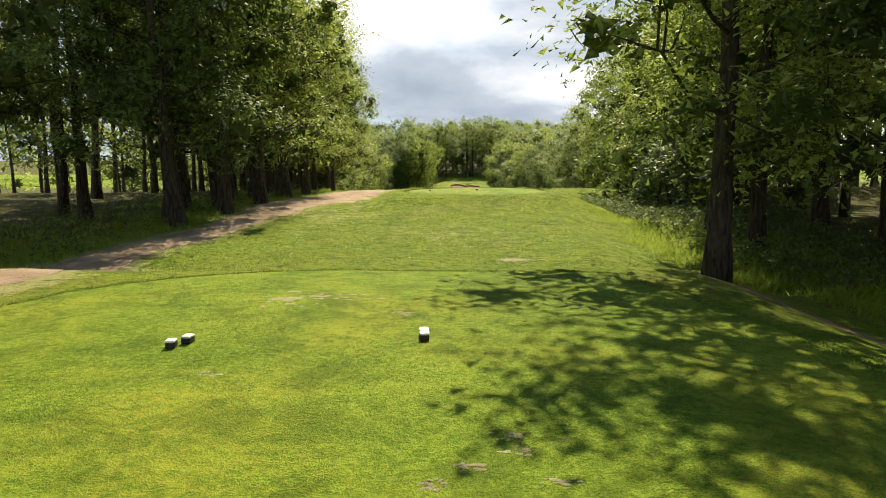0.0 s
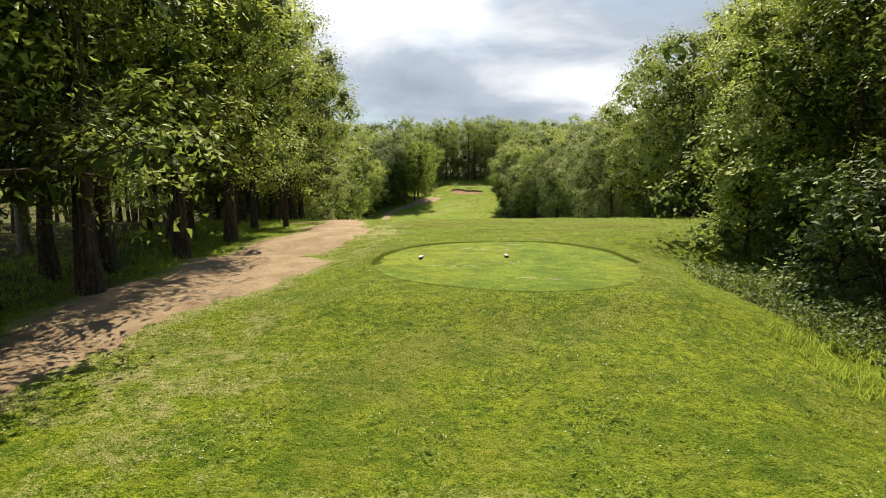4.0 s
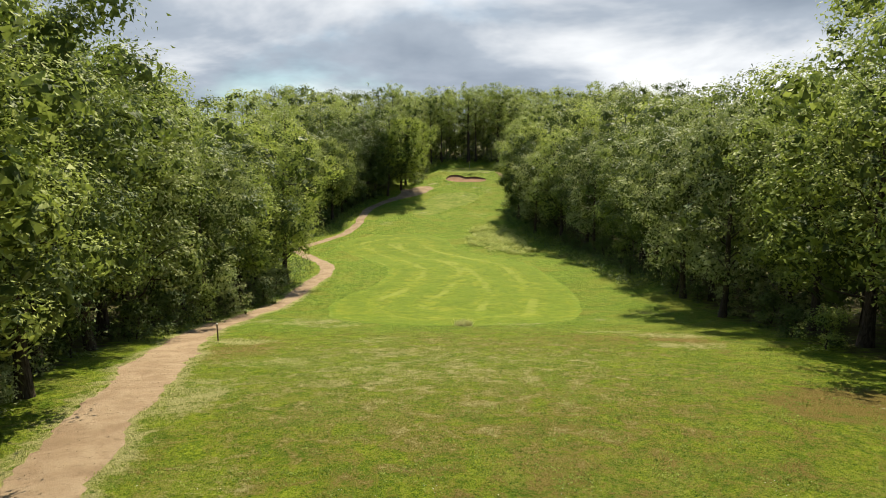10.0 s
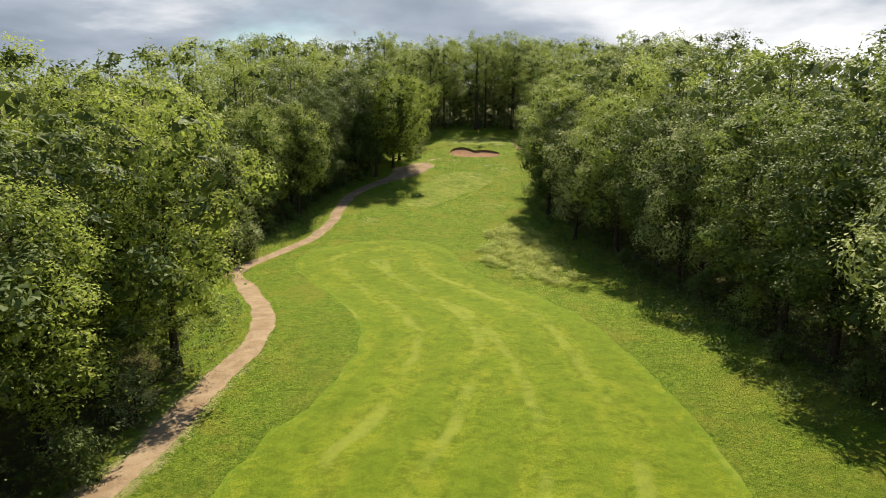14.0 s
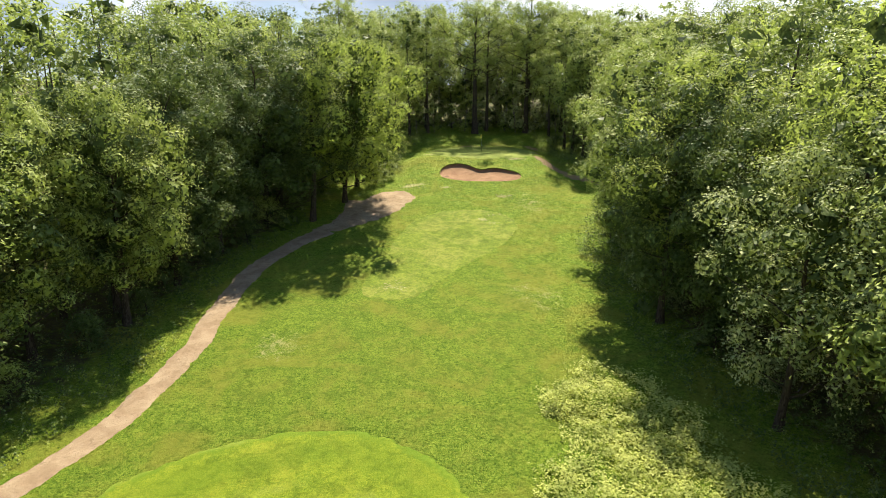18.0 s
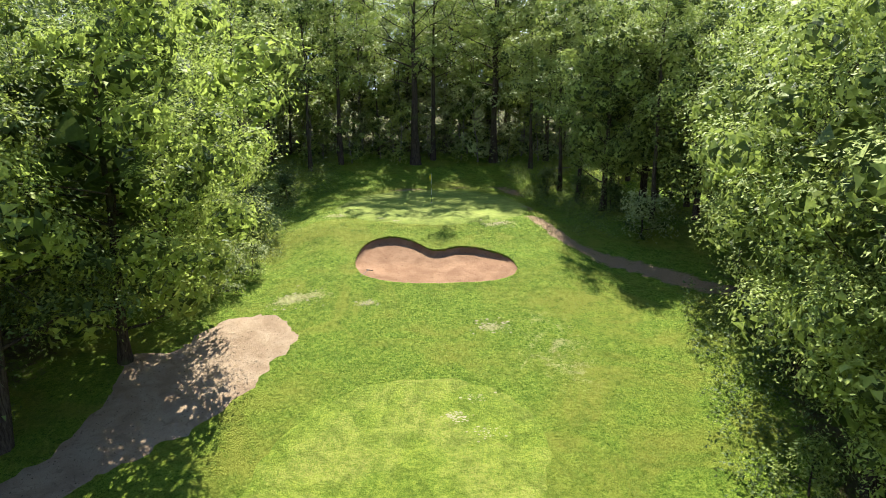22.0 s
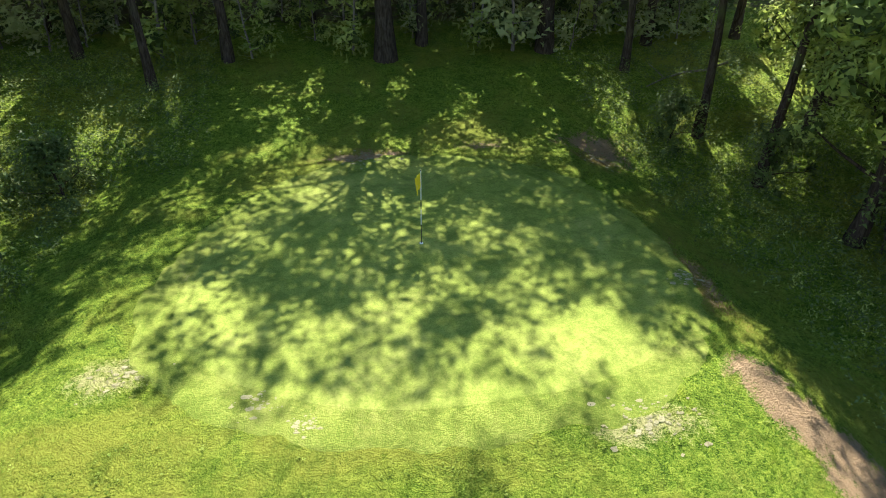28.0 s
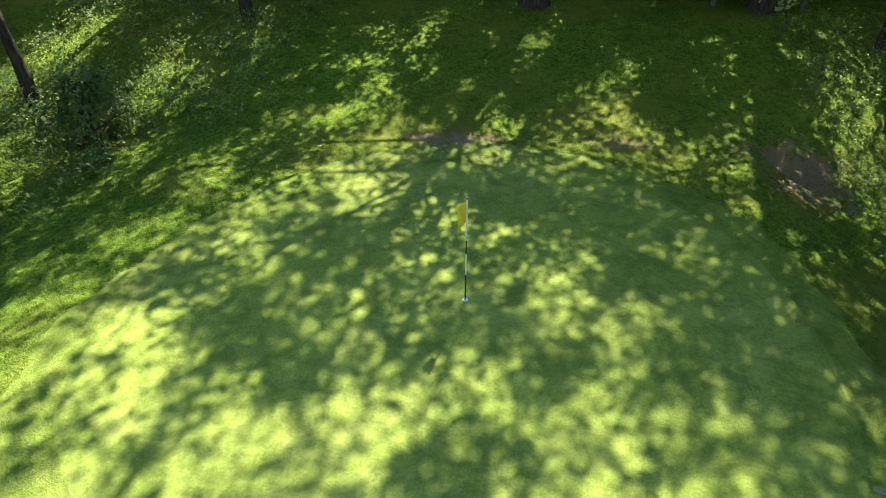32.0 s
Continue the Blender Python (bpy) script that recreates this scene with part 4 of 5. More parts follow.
HIGH = tree_kind(39, "high-crowned dark oak standing beside the green", OAK_LEAF, BARK, height=19.0, reach=5.2, low=0.42, count=12000, size=0.120, girth=0.15, limbs=20, forks=3, clump=0.85, hearty=0.5)
SCREEN = [tree_kind(s, "high-crowned oak shading the putting green", OAK_LEAF, BARK, height=22.0, reach=5.0, low=0.42, count=7600, size=0.125, girth=0.22, limbs=20, forks=4, clump=0.62, hearty=0.0) for s in (36, 37)]
GREAT = tree_kind(38, "great spreading oak with an open crown over the green", OAK_LEAF, BARK, height=21.0, reach=7.0, low=0.44, count=14000, size=0.125, girth=0.34, limbs=22, forks=6, clump=0.46, hearty=0.0)
# Dark saplings and shrubs carry the understorey's shade in their leaf colour.
SAPLING = [tree_kind(s, lab, leaf, PALE_BARK, height=6.5, reach=2.0, low=0.05, count=1100, size=0.18, girth=0.05, limbs=9, sides=5) for s, leaf, lab in ((61, ACACIA_LEAF, "pale leafy sapling under the trees"), (62, OAK_LEAF, "green leafy sapling under the trees"), (63, SHADE_TONE_LEAF, "leafy sapling darkened for the shade under the trees"))]
SHRUB = [tree_kind(s, lab, leaf, BARK, height=2.6, reach=1.5, low=0.02, count=1900, size=0.10, girth=0.04, limbs=9, sides=4, clump=0.9) for s, leaf, lab in ((51, OAK_LEAF, "leafy green shrub at the wood's edge"), (52, SHADE_TONE_LEAF, "leafy shrub at the wood's edge, darkened as shade"), (53, ACACIA_LEAF, "pale leafy shrub at the wood's edge"))]

rng = np.random.default_rng(77)
for side, table in ((-1, EDGE_L), (1, EDGE_R)):
    group = "trees along the hole"
    y = -30.0
    while y < 204:
        x = float(edge(table, y))
        teeing = y < 28
        kinds = TALL if teeing else [CLOSE[2], CLOSE[2], CLOSE[0]] if side < 0 and 134 < y < 168 else CLOSE if 134 < y < 180 else [FULL[3], FULL[3], FULL[0], FULL[2], FULL[4]] if side > 0 and 74 < y < 118 else [FULL[0], FULL[3], FULL[2], FULL[1], FULL[3]] if side < 0 and y < 104 else [FULL[0], FULL[1], FULL[1], FULL[2], FULL[4]]
        scale = rng.uniform(0.78, 1.12) * (0.97 if teeing else 0.92 if side < 0 and y < 104 else 0.98)
        plant(kinds[rng.integers(len(kinds))], x + side * rng.uniform(0, 1.4 if teeing else 2.6), y + rng.uniform(-0.8, 0.8), rng.uniform(0, 6.28), scale, group=group, wide=rng.uniform(0.92, 1.18))
        y += rng.uniform(3.6, 5.0) if teeing else rng.uniform(5.6, 7.8)
    y = -28.0
    while y < 32:
        plant(SLIM[rng.integers(len(SLIM))], float(edge(table, y)) + side * (4.6 + rng.uniform(-1.2, 1.4)), y, rng.uniform(0, 6.28), rng.uniform(0.85, 1.08), group=group)
        y += rng.uniform(5.6, 7.6)
    # Added dark row that keeps sky light from leaking into the wood.
    y = 30.0 if side < 0 else 18.0
    while y < 206:
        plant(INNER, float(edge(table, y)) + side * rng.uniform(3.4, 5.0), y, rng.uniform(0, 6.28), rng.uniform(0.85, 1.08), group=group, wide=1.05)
        y += rng.uniform(4.6, 5.8)
    y = -26.0
    while y < 206:
        x = float(edge(table, y)) + side * rng.uniform(1.5, 7.0)
        if side > 0 or y > 30:
            plant(SAPLING[rng.integers(3)], x, y, rng.uniform(0, 6.28), rng.uniform(0.55, 1.1), "sapling", "sapling", "saplings under the trees")
        y += rng.uniform(3.4, 5.4) * (2.0 if y > 60 else 1.0)
# the wood behind the green
for row, gap, pool in ((209.6, 6.4, SCREEN), (213.5, 4.8, SLIM), (218.5, 4.8, SLIM)):
    x = -13.0 + rng.uniform(0, 2)
    while x < 30:
        if pool is SCREEN and abs(x - 10.8) < 2.6:
            x += 2.7
        plant(pool[rng.integers(len(pool))], x, row + rng.uniform(-1.1, 1.1), rng.uniform(0, 6.28), rng.uniform(0.9, 1.08) * (0.75 if row == 213.5 else 1.0), group="trees behind the green")
        x += gap * rng.uniform(0.8, 1.3)
x = -13.0
while x < 30:
    for row in (210.5, 214.5, 219.0):
        plant(SAPLING[rng.integers(2)], x + rng.uniform(-1, 1), row + rng.uniform(-1.5, 1.5), rng.uniform(0, 6.28), rng.uniform(0.6, 1.25), "sapling", "sapling", "saplings under the trees")
    x += rng.uniform(2.0, 3.2)
x = -34.0
while x < 48:
    plant(FULL[(0, 3, 4, 1)[rng.integers(4)]], x, 224.5 + rng.uniform(-2, 2), rng.uniform(0, 6.28), rng.uniform(0.9, 1.05), group="trees behind the green")
    x += rng.uniform(4.6, 6.4)
# trees and shrubs that stand out from the edge
# Left oaks near x -10.5, y 1 to 16, are added to shade the path.
for pick, x, y, s, w in ((TALL[0], 5.9, -8.8, 1.0, 1.2), (TALL[1], 8.6, -2.2, 1.0, 0.9), (TALL[3], 8.4, -11.5, 1.0, 1.0), (TALL[0], 8.2, -6.0, 0.95, 0.95), (TALL[1], -9.0, 7.2, 1.08, 1.05), (CLOSE[0], 14.0, 17.4, 0.64, 0.95), (GREAT, 9.0, 208.6, 0.99, 1.22), (TALL[3], -10.8, 165.8, 1.15, 1.0), (LEANER, -8.2, 171.4, 1.0, 1.0), (FULL[2], -22.4, 123.6, 0.74, 0.9), (FULL[2], 16.6, 131.0, 0.8, 0.95), (FULL[1], -15.8, 93.5, 1.0, 1.02), (GREAT, 17.4, 209.0, 0.98, 1.08), (FULL[2], 20.6, 70.0, 0.88, 0.95), (FULL[2], 21.4, 79.0, 0.95, 0.95), (FULL[3], -15.3, 51.5, 0.9, 0.95), (FULL[0], -16.4, 57.2, 0.92, 0.95), (FULL[2], -17.6, 63.0, 0.92, 0.95), (TALL[3], -10.4, 5.6, 1.0, 1.0), (TALL[0], -10.3, 10.4, 1.05, 1.0), (TALL[3], -10.8, 1.0, 1.0, 1.05), (TALL[1], -10.3, 15.8, 1.0, 1.0), (CLOSE[0], 22.6, 191.8, 1.0, 0.95), (TALL[3], -10.8, 36.6, 1.05, 1.0), (CLOSE[0], -11.4, 41.0, 0.84, 1.0), (FULL[3], -12.8, 47.0, 0.92, 0.95), (CLOSE[2], 12.4, 3.2, 0.72, 0.9), (TALL[3], -9.4, -1.2, 1.0, 1.0), (TALL[0], -9.4, 3.4, 1.05, 1.05), (TALL[1], -9.3, 13.4, 1.0, 1.1), (TALL[0], -9.2, 18.0, 0.95, 1.05), (TALL[0], -9.6, 28.5, 0.9, 1.0), (CLOSE[2], -17.4, 158.0, 0.92, 0.9), (CLOSE[2], -18.6, 151.0, 0.95, 0.95), (CLOSE[0], -19.4, 144.0, 0.92, 0.95), (HIGH, -1.6, 206.0, 1.05, 1.0), (HIGH, -7.0, 200.5, 1.0, 1.0), (HIGH, 22.0, 200.8, 1.05, 1.05), (HIGH, 22.2, 196.4, 1.0, 1.05), (HIGH, 24.6, 187.0, 0.95, 1.05), (HIGH, 20.6, 206.0, 1.05, 1.0), (TALL[2], -9.6, 22.8, 0.84, 0.8), (TALL[1], -8.6, 25.0, 0.74, 0.72), (CLOSE[1], -7.4, 177.5, 0.85, 1.1), (CLOSE[2], 15.4, 143.0, 0.9, 0.95), (CLOSE[0], 18.4, 157.0, 0.80, 0.9), (FULL[2], 22.0, 165.5, 0.42, 1.2), (FULL[2], -16.2, 72.0, 0.75, 0.85)):
    plant(pick, x, y, 0.0 if pick is LEANER else 1.0 + y, s, wide=w)
for k_, x, y, s in ((0, 11.4, 16.0, 1.2), (0, 11.9, 18.4, 1.5), (1, 12.0, 14.0, 1.0), (0, 13.4, 20.6, 1.3), (1, 10.4, 4.6, 1.2), (1, 10.6, 7.0, 1.2), (0, 10.8, 9.5, 1.2), (2, -21.2, 122.0, 1.4), (2, -20.8, 125.2, 1.2), (2, -5.2, 178.6, 0.8), (2, -3.9, 180.6, 0.7), (0, -5.4, 182.4, 0.9), (1, -4.6, 186.0, 0.9), (1, -5.0, 190.0, 1.0), (0, -4.4, 194.0, 0.8), (1, -3.2, 198.5, 0.9), (1, 22.5, 196.5, 0.9), (1, 23.0, 191.0, 0.9), (1, 20.4, 200.5, 0.8), (2, 22.5, 184.0, 1.1)):
    plant(SHRUB[k_], x, y, x * 3, s, "shrub", "shrub", "shrubs at the wood's edge")
for side, table, first, last in ((-1, EDGE_L, 40, 178), (1, EDGE_R, 26, 172)):
    y = first
    while y < last:
        x = float(edge(table, y)) - side * rng.uniform(0.0, 1.6)
        plant(SHRUB[(1, 1, 0, 2)[rng.integers(4)]], x, y, rng.uniform(0, 6), rng.uniform(0.5, 1.0), "shrub", "shrub", "shrubs at the wood's edge")
        y += rng.uniform(4.0, 6.5)


# ---- the deep wood, one canopy ----
def deep_wood():
    r = np.random.default_rng(99)
    shapes = [tree_shape(s, height=18.5, reach=4.9, low=0.24, count=count, size=size, girth=0.2, limbs=7, sides=4, forks=0, clump=1.3, per_spray=6, hearty=0.2) for count, size in ((2100, 0.19), (560, 0.38)) for s in (41, 42, 43)]
    spots_ = []
    for side, table in ((-1, EDGE_L), (1, EDGE_R)):
        for row, gap in ((10.5, 5.6), (16.5, 6.4), (23.5, 7.5), (32, 9.0), (42, 12)):
            y = (34 if side < 0 and row > 12 else -26) + r.uniform(0, 3)
            while y < 206:
                spots_.append((float(edge(table, y)) + side * (row + r.uniform(-2, 2)), y, row > 18))
                y += gap * r.uniform(0.8, 1.25)
    for row, gap in ((224, 5.5), (229, 6), (235, 7), (245, 9), (258, 11), (275, 14)):
        x = -58.0
        while x < 76:
            spots_.append((x, row + r.uniform(-2, 2), row > 231))
            x += gap * r.uniform(0.8, 1.25)
    woods, crowns = {0: []}, {0: [], 1: [], 2: []}
    for x, y, far_off in spots_:
        (tv, tf), (cv, cf), cs = shapes[r.integers(3) + 3 * far_off]
        a, s = r.uniform(0, 6.28), r.uniform(0.92, 1.16)
        m = np.array([[np.cos(a), -np.sin(a), 0], [np.sin(a), np.cos(a), 0], [0, 0, 1]]) * s
        at = np.array([x, y, at_ground(x, y) - 0.1])
        woods[0].append((tv @ m.T + at, tf))
        crowns[int(r.choice(3, p=(0.45, 0.12, 0.43)))].append((cv @ m.T + at, cf, cs))
    top = tagged(new("woodland"), "dense broadleaf woodland receding behind the edge trees", "woodland", kind="stuff")
    tagged(part("trunks", mesh_of("trunks", *joined(woods[0]), [BARK], True), None, top), kind="stuff")
    for i, leaf in ((0, OAK_LEAF), (1, SUNNY_LEAF), (2, SHADE_TONE_LEAF)):
        tagged(part("canopy", mesh_of("canopy", *joined([c[:2] for c in crowns[i]]), [leaf, SHADE_FILL], slots=np.concatenate([c[2] for c in crowns[i]])), None, top), kind="stuff")


deep_wood()


# ---- grass, ferns, flowers ----
def tufts(name, places, heights, blades, mat, label, spread_=0.05, width=0.006, seed=3, kind_name="grass"):
    """Upright blades in small bunches: one triangle a blade."""
    r = np.random.default_rng(seed)
    k = len(places)
    own = np.repeat(np.arange(k), blades)
    base = places[own] + r.normal(0, spread_, (k * blades, 2))
    z = land(base[:, 0], base[:, 1]) - 0.01
    h = heights[own] * r.uniform(0.6, 1.2, len(own))
    a = r.uniform(0, 6.28, len(own))
    tip = r.normal(0, 0.42, (len(own), 2)) * h[:, None]
    wd = width * r.uniform(0.7, 1.5, len(own))
    side = np.c_[np.cos(a), np.sin(a)] * wd[:, None]
    v = np.stack([np.c_[base - side, z], np.c_[base + side, z], np.c_[base + tip, z + h]], 1).reshape(-1, 3)
    return tagged(new(name, mesh_of(name, v, np.arange(len(v)).reshape(-1, 3), [mat])), label, kind_name, kind="stuff")


def strewn(count, x0, x1, y0, y1, seed, avoid=("tee_lower", "tee_upper", "path", "tee_path", "bunker", "fringe", "sand", "side_path", "approach"), margin=0.0, lumpy=0.0):
    r = np.random.default_rng(seed)
    p = np.c_[r.uniform(x0, x1, count), r.uniform(y0, y1, count)]
    keep = np.ones(count, bool)
    for key in avoid:
        keep &= inside_depth(RINGS[key], p[:, 0], p[:, 1]) < margin
    if lumpy:
        keep &= np.array([noise.noise(Vector((x * 0.9, y * 0.9, 4.0))) + 0.6 * noise.noise(Vector((x * 3.1, y * 3.1, 1.0))) for x, y in p]) > lumpy
    return p[keep]


r_ = np.random.default_rng(8)
near = strewn(46000, -9, 9, -9, 40, 21, lumpy=0.04)
tufts("grass_tufts", near, r_.uniform(0.03, 0.075, len(near)), 4, BLADE, "short uneven rough grass in tufts", 0.06, 0.007, 31)
straw_places = strewn(24000, -8, 9, 10, 62, 22, lumpy=0.08)
tufts("dry_grass", straw_places, r_.uniform(0.05, 0.12, len(straw_places)), 4, DRY_BLADE, "bleached dry grass among the rough", 0.08, 0.006, 32)
middle = strewn(26000, -11, 16, 40, 68, 28, lumpy=0.02)
tufts("grass_tufts", middle, r_.uniform(0.05, 0.11, len(middle)), 3, DRY_BLADE, "half-dry tufted rough before the fairway", 0.09, 0.012, 37)
bank = strewn(4200, 6.0, 10.5, -14, 4, 23, lumpy=-0.2)
tufts("long_grass", bank, r_.uniform(0.10, 0.26, len(bank)), 6, BLADE, "long uncut grass on the shaded bank", 0.12, 0.010, 33)
left_bank = strewn(3600, -15, -9.0, -14, 34, 24, lumpy=0.0)
tufts("long_grass", left_bank, r_.uniform(0.10, 0.30, len(left_bank)), 6, BLADE, "long grass under the oaks", 0.12, 0.010, 34)
by_green = strewn(34000, -8, 16, 150, 186.5, 25, lumpy=-0.05)
tufts("grass_tufts", by_green, r_.uniform(0.04, 0.09, len(by_green)), 4, BLADE, "short thick grass round the bunker", 0.06, 0.007, 35)
behind = strewn(13000, -8, 24, 186, 213, 26, avoid=("fringe", "side_path"), lumpy=-0.05)
tufts("grass_tufts", behind, r_.uniform(0.06, 0.22, len(behind)), 5, BLADE, "shaded grass and weeds behind the green", 0.10, 0.009, 36)
clover = strewn(8000, -7, 9, -9, 40, 27, lumpy=0.1)


def flecks(name, p, low, high, size, mat, label, seed):
    """Small flower heads or crumbs lying on the turf."""
    r = np.random.default_rng(seed)
    z = land(p[:, 0], p[:, 1]) + r.uniform(low, high, len(p))
    s = size * r.uniform(0.6, 1.4, len(p))
    a = r.uniform(0, 6.28, len(p))
    c, d = np.cos(a) * s, np.sin(a) * s
    v = np.stack([np.c_[p[:, 0] + c, p[:, 1] + d, z], np.c_[p[:, 0] - d, p[:, 1] + c, z], np.c_[p[:, 0] - c, p[:, 1] - d, z], np.c_[p[:, 0] + d, p[:, 1] - c, z], np.c_[p, z + s * 0.8]], 1).reshape(-1, 3)
    b = np.arange(len(p))[:, None] * 5
    f = np.concatenate([b + [0, 1, 4], b + [1, 2, 4], b + [2, 3, 4], b + [3, 0, 4]])
    return tagged(new(name, mesh_of(name, v, f, [mat])), label, "flowers" if mat is PETAL_AND_GLINT else "soil", kind="stuff")


def leaflets(name, p, size, mat, label, seed, each=3, top=0.055, slope=0.55):
    """Small leaves held a little above the turf."""
    r = np.random.default_rng(seed)
    own = np.repeat(np.arange(len(p)), each)
    xy = p[own] + r.normal(0, size * 1.5, (len(own), 2))
    pos = np.c_[xy, land(xy[:, 0], xy[:, 1]) + r.uniform(0.015, top, len(own))]
    face = unit(r.normal(0, slope, (len(own), 3)) + [0, 0, 1])
    u = unit(np.cross(face, r.normal(size=(len(own), 3))))
    w = np.cross(face, u)
    s = size * r.uniform(0.6, 1.4, (len(own), 1))
    v = np.stack([pos - u * s, pos + u * s * 0.7 + w * s * 0.7, pos + u * s * 0.6 - w * s * 0.7], 1).reshape(-1, 3)
    return tagged(new(name, mesh_of(name, v, np.arange(len(v)).reshape(-1, 3), [mat])), label, "clover" if top < 0.1 else "weeds", kind="stuff")


leafy = strewn(52000, -7, 9.5, -11.5, 24, 71, lumpy=0.16)
leaflets("clover", leafy, 0.020, CLOVER_LEAF, "bright clover leaves in patches among the rough grass", 72)
leafy = strewn(30000, -6, 14, 20, 66, 73, lumpy=0.22)
leaflets("clover", leafy, 0.030, CLOVER_LEAF, "clover leaves in patches among the dry rough", 74)
leafy = strewn(30000, -9, 16, 150, 186, 75, lumpy=0.16)
leaflets("clover", leafy, 0.026, CLOVER_LEAF, "clover leaves in the thick grass round the bunker", 76)
weedy = np.concatenate([strewn(2600, 7.0, 12.5, -14, 12, 77, lumpy=-0.3), strewn(900, -15, -9.5, -14, 20, 78, lumpy=-0.1)])
leaflets("bank_weeds", weedy, 0.05, SHADE_TONE_LEAF, "leafy weeds and nettles on the bank, darkened as shade", 79, 14, 0.55, 0.7)
track_ = np.array(TRACK)
r3 = np.random.default_rng(86)
p_ = np.c_[r3.uniform(-30, -11, 9000), r3.uniform(62, 168, 9000)]
lane_ = np.interp(p_[:, 1], track_[:, 1], track_[:, 0])
left_weeds = p_[(p_[:, 0] < lane_ - 1.3) & (p_[:, 0] > edge(EDGE_L, p_[:, 1]) - 3) & (np.abs(p_[:, 1] - 117) > 7)]
p_ = np.c_[r3.uniform(13, 27, 7000), r3.uniform(84, 176, 7000)]
right_weeds = p_[(p_[:, 0] > edge(EDGE_R, p_[:, 1]) - 4.6) & (p_[:, 0] < edge(EDGE_R, p_[:, 1]) + 3)]
for mat_, size_, top_, label_, seed_ in ((SHADE_TONE_LEAF, 0.075, 0.75, "brambles and ferns at the foot of the wood, darkened as shade", 87), (OAK_LEAF, 0.050, 0.45, "green weeds at the foot of the wood", 88)):
    part_of = np.random.default_rng(seed_).uniform(size=len(left_weeds) + len(right_weeds)) < (0.6 if mat_ is SHADE_TONE_LEAF else 0.3)
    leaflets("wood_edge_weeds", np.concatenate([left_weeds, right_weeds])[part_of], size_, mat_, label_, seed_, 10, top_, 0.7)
# Uncut rim grass; its dark colour draws the shaded line along each tee.
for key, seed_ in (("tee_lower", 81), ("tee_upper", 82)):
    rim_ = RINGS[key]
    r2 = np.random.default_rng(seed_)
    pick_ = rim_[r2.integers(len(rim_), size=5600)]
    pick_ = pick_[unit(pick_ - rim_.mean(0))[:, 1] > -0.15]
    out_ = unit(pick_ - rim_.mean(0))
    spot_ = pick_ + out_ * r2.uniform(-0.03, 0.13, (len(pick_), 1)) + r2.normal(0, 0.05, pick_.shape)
    tufts("tee_edge_grass", spot_, r2.uniform(0.05, 0.115, len(spot_)) * (0.5 if key == "tee_lower" else 0.72), 4, EDGE_BLADE, "uncut grass standing along the edge of the tee, darkened as shade", 0.03, 0.006, seed_)
tall_straw = np.array([2.4, 68.3]) + np.random.default_rng(83).normal(0, 0.22, (220, 2))
tufts("straw_tuft", tall_straw, np.random.default_rng(84).uniform(0.15, 0.45, 220), 8, STRAW_BLADE, "bleached tall grass tuft at the start of the fairway", 0.05, 0.014, 85)
# White clover heads; some of the flecks stand for glints on the leaves.
flecks("clover_heads", clover, 0.03, 0.06, 0.009, PETAL_AND_GLINT, "white clover heads and painted leaf glints dotted in the rough", 41)


def within(ring, count, y0, y1, seed, least=0.1):
    """Random places inside an outline."""
    r = np.random.default_rng(seed)
    p = np.c_[r.uniform(ring[:, 0].min(), ring[:, 0].max(), count), r.uniform(y0, y1, count)]
    return p[inside_depth(ring, p[:, 0], p[:, 1]) > least]


flecks("path_litter", within(RINGS["path"], 4200, -24, 62, 51), 0.034, 0.04, 0.016, LITTER, "dark leaf litter and twigs scattered on the path", 42)
flecks("path_litter", within(RINGS["sand"], 900, 161, 177, 52), 0.014, 0.02, 0.026, LITTER, "dark leaf litter and twigs scattered on the sand", 43)


# Sand-filled divots and scrapes.
def crumbs(places, seed):
    r = np.random.default_rng(seed)
    verts, faces = [], []
    for x, y, reach_, count in places:
        for _ in range(count * 6):
            cx, cy = x + r.normal(0, reach_), y + r.normal(0, reach_ * 0.6)
            size = 0.012 + r.uniform(0.0, 1.0) ** 3 * min(0.07, reach_ * 0.25)
            a = np.linspace(0, 6.283, 9, endpoint=False)
            rad = size * r.uniform(0.55, 1.25, 9)
            px, py = cx + np.cos(a) * rad * 1.3, cy + np.sin(a) * rad * 0.8
            z = land(np.r_[px, cx], np.r_[py, cy]) + np.r_[np.full(9, 0.014), 0.02]
            start = len(verts) * 10
            verts.append(np.c_[np.r_[px, cx], np.r_[py, cy], z])
            faces.append(start + np.c_[np.arange(9), np.roll(np.arange(9), -1), np.full(9, 9)])
    return tagged(new("divots", mesh_of("divots", np.concatenate(verts), np.concatenate(faces), [DIVOT], True)), "pale sand-filled divots and scrapes in the turf", "divots", kind="stuff")


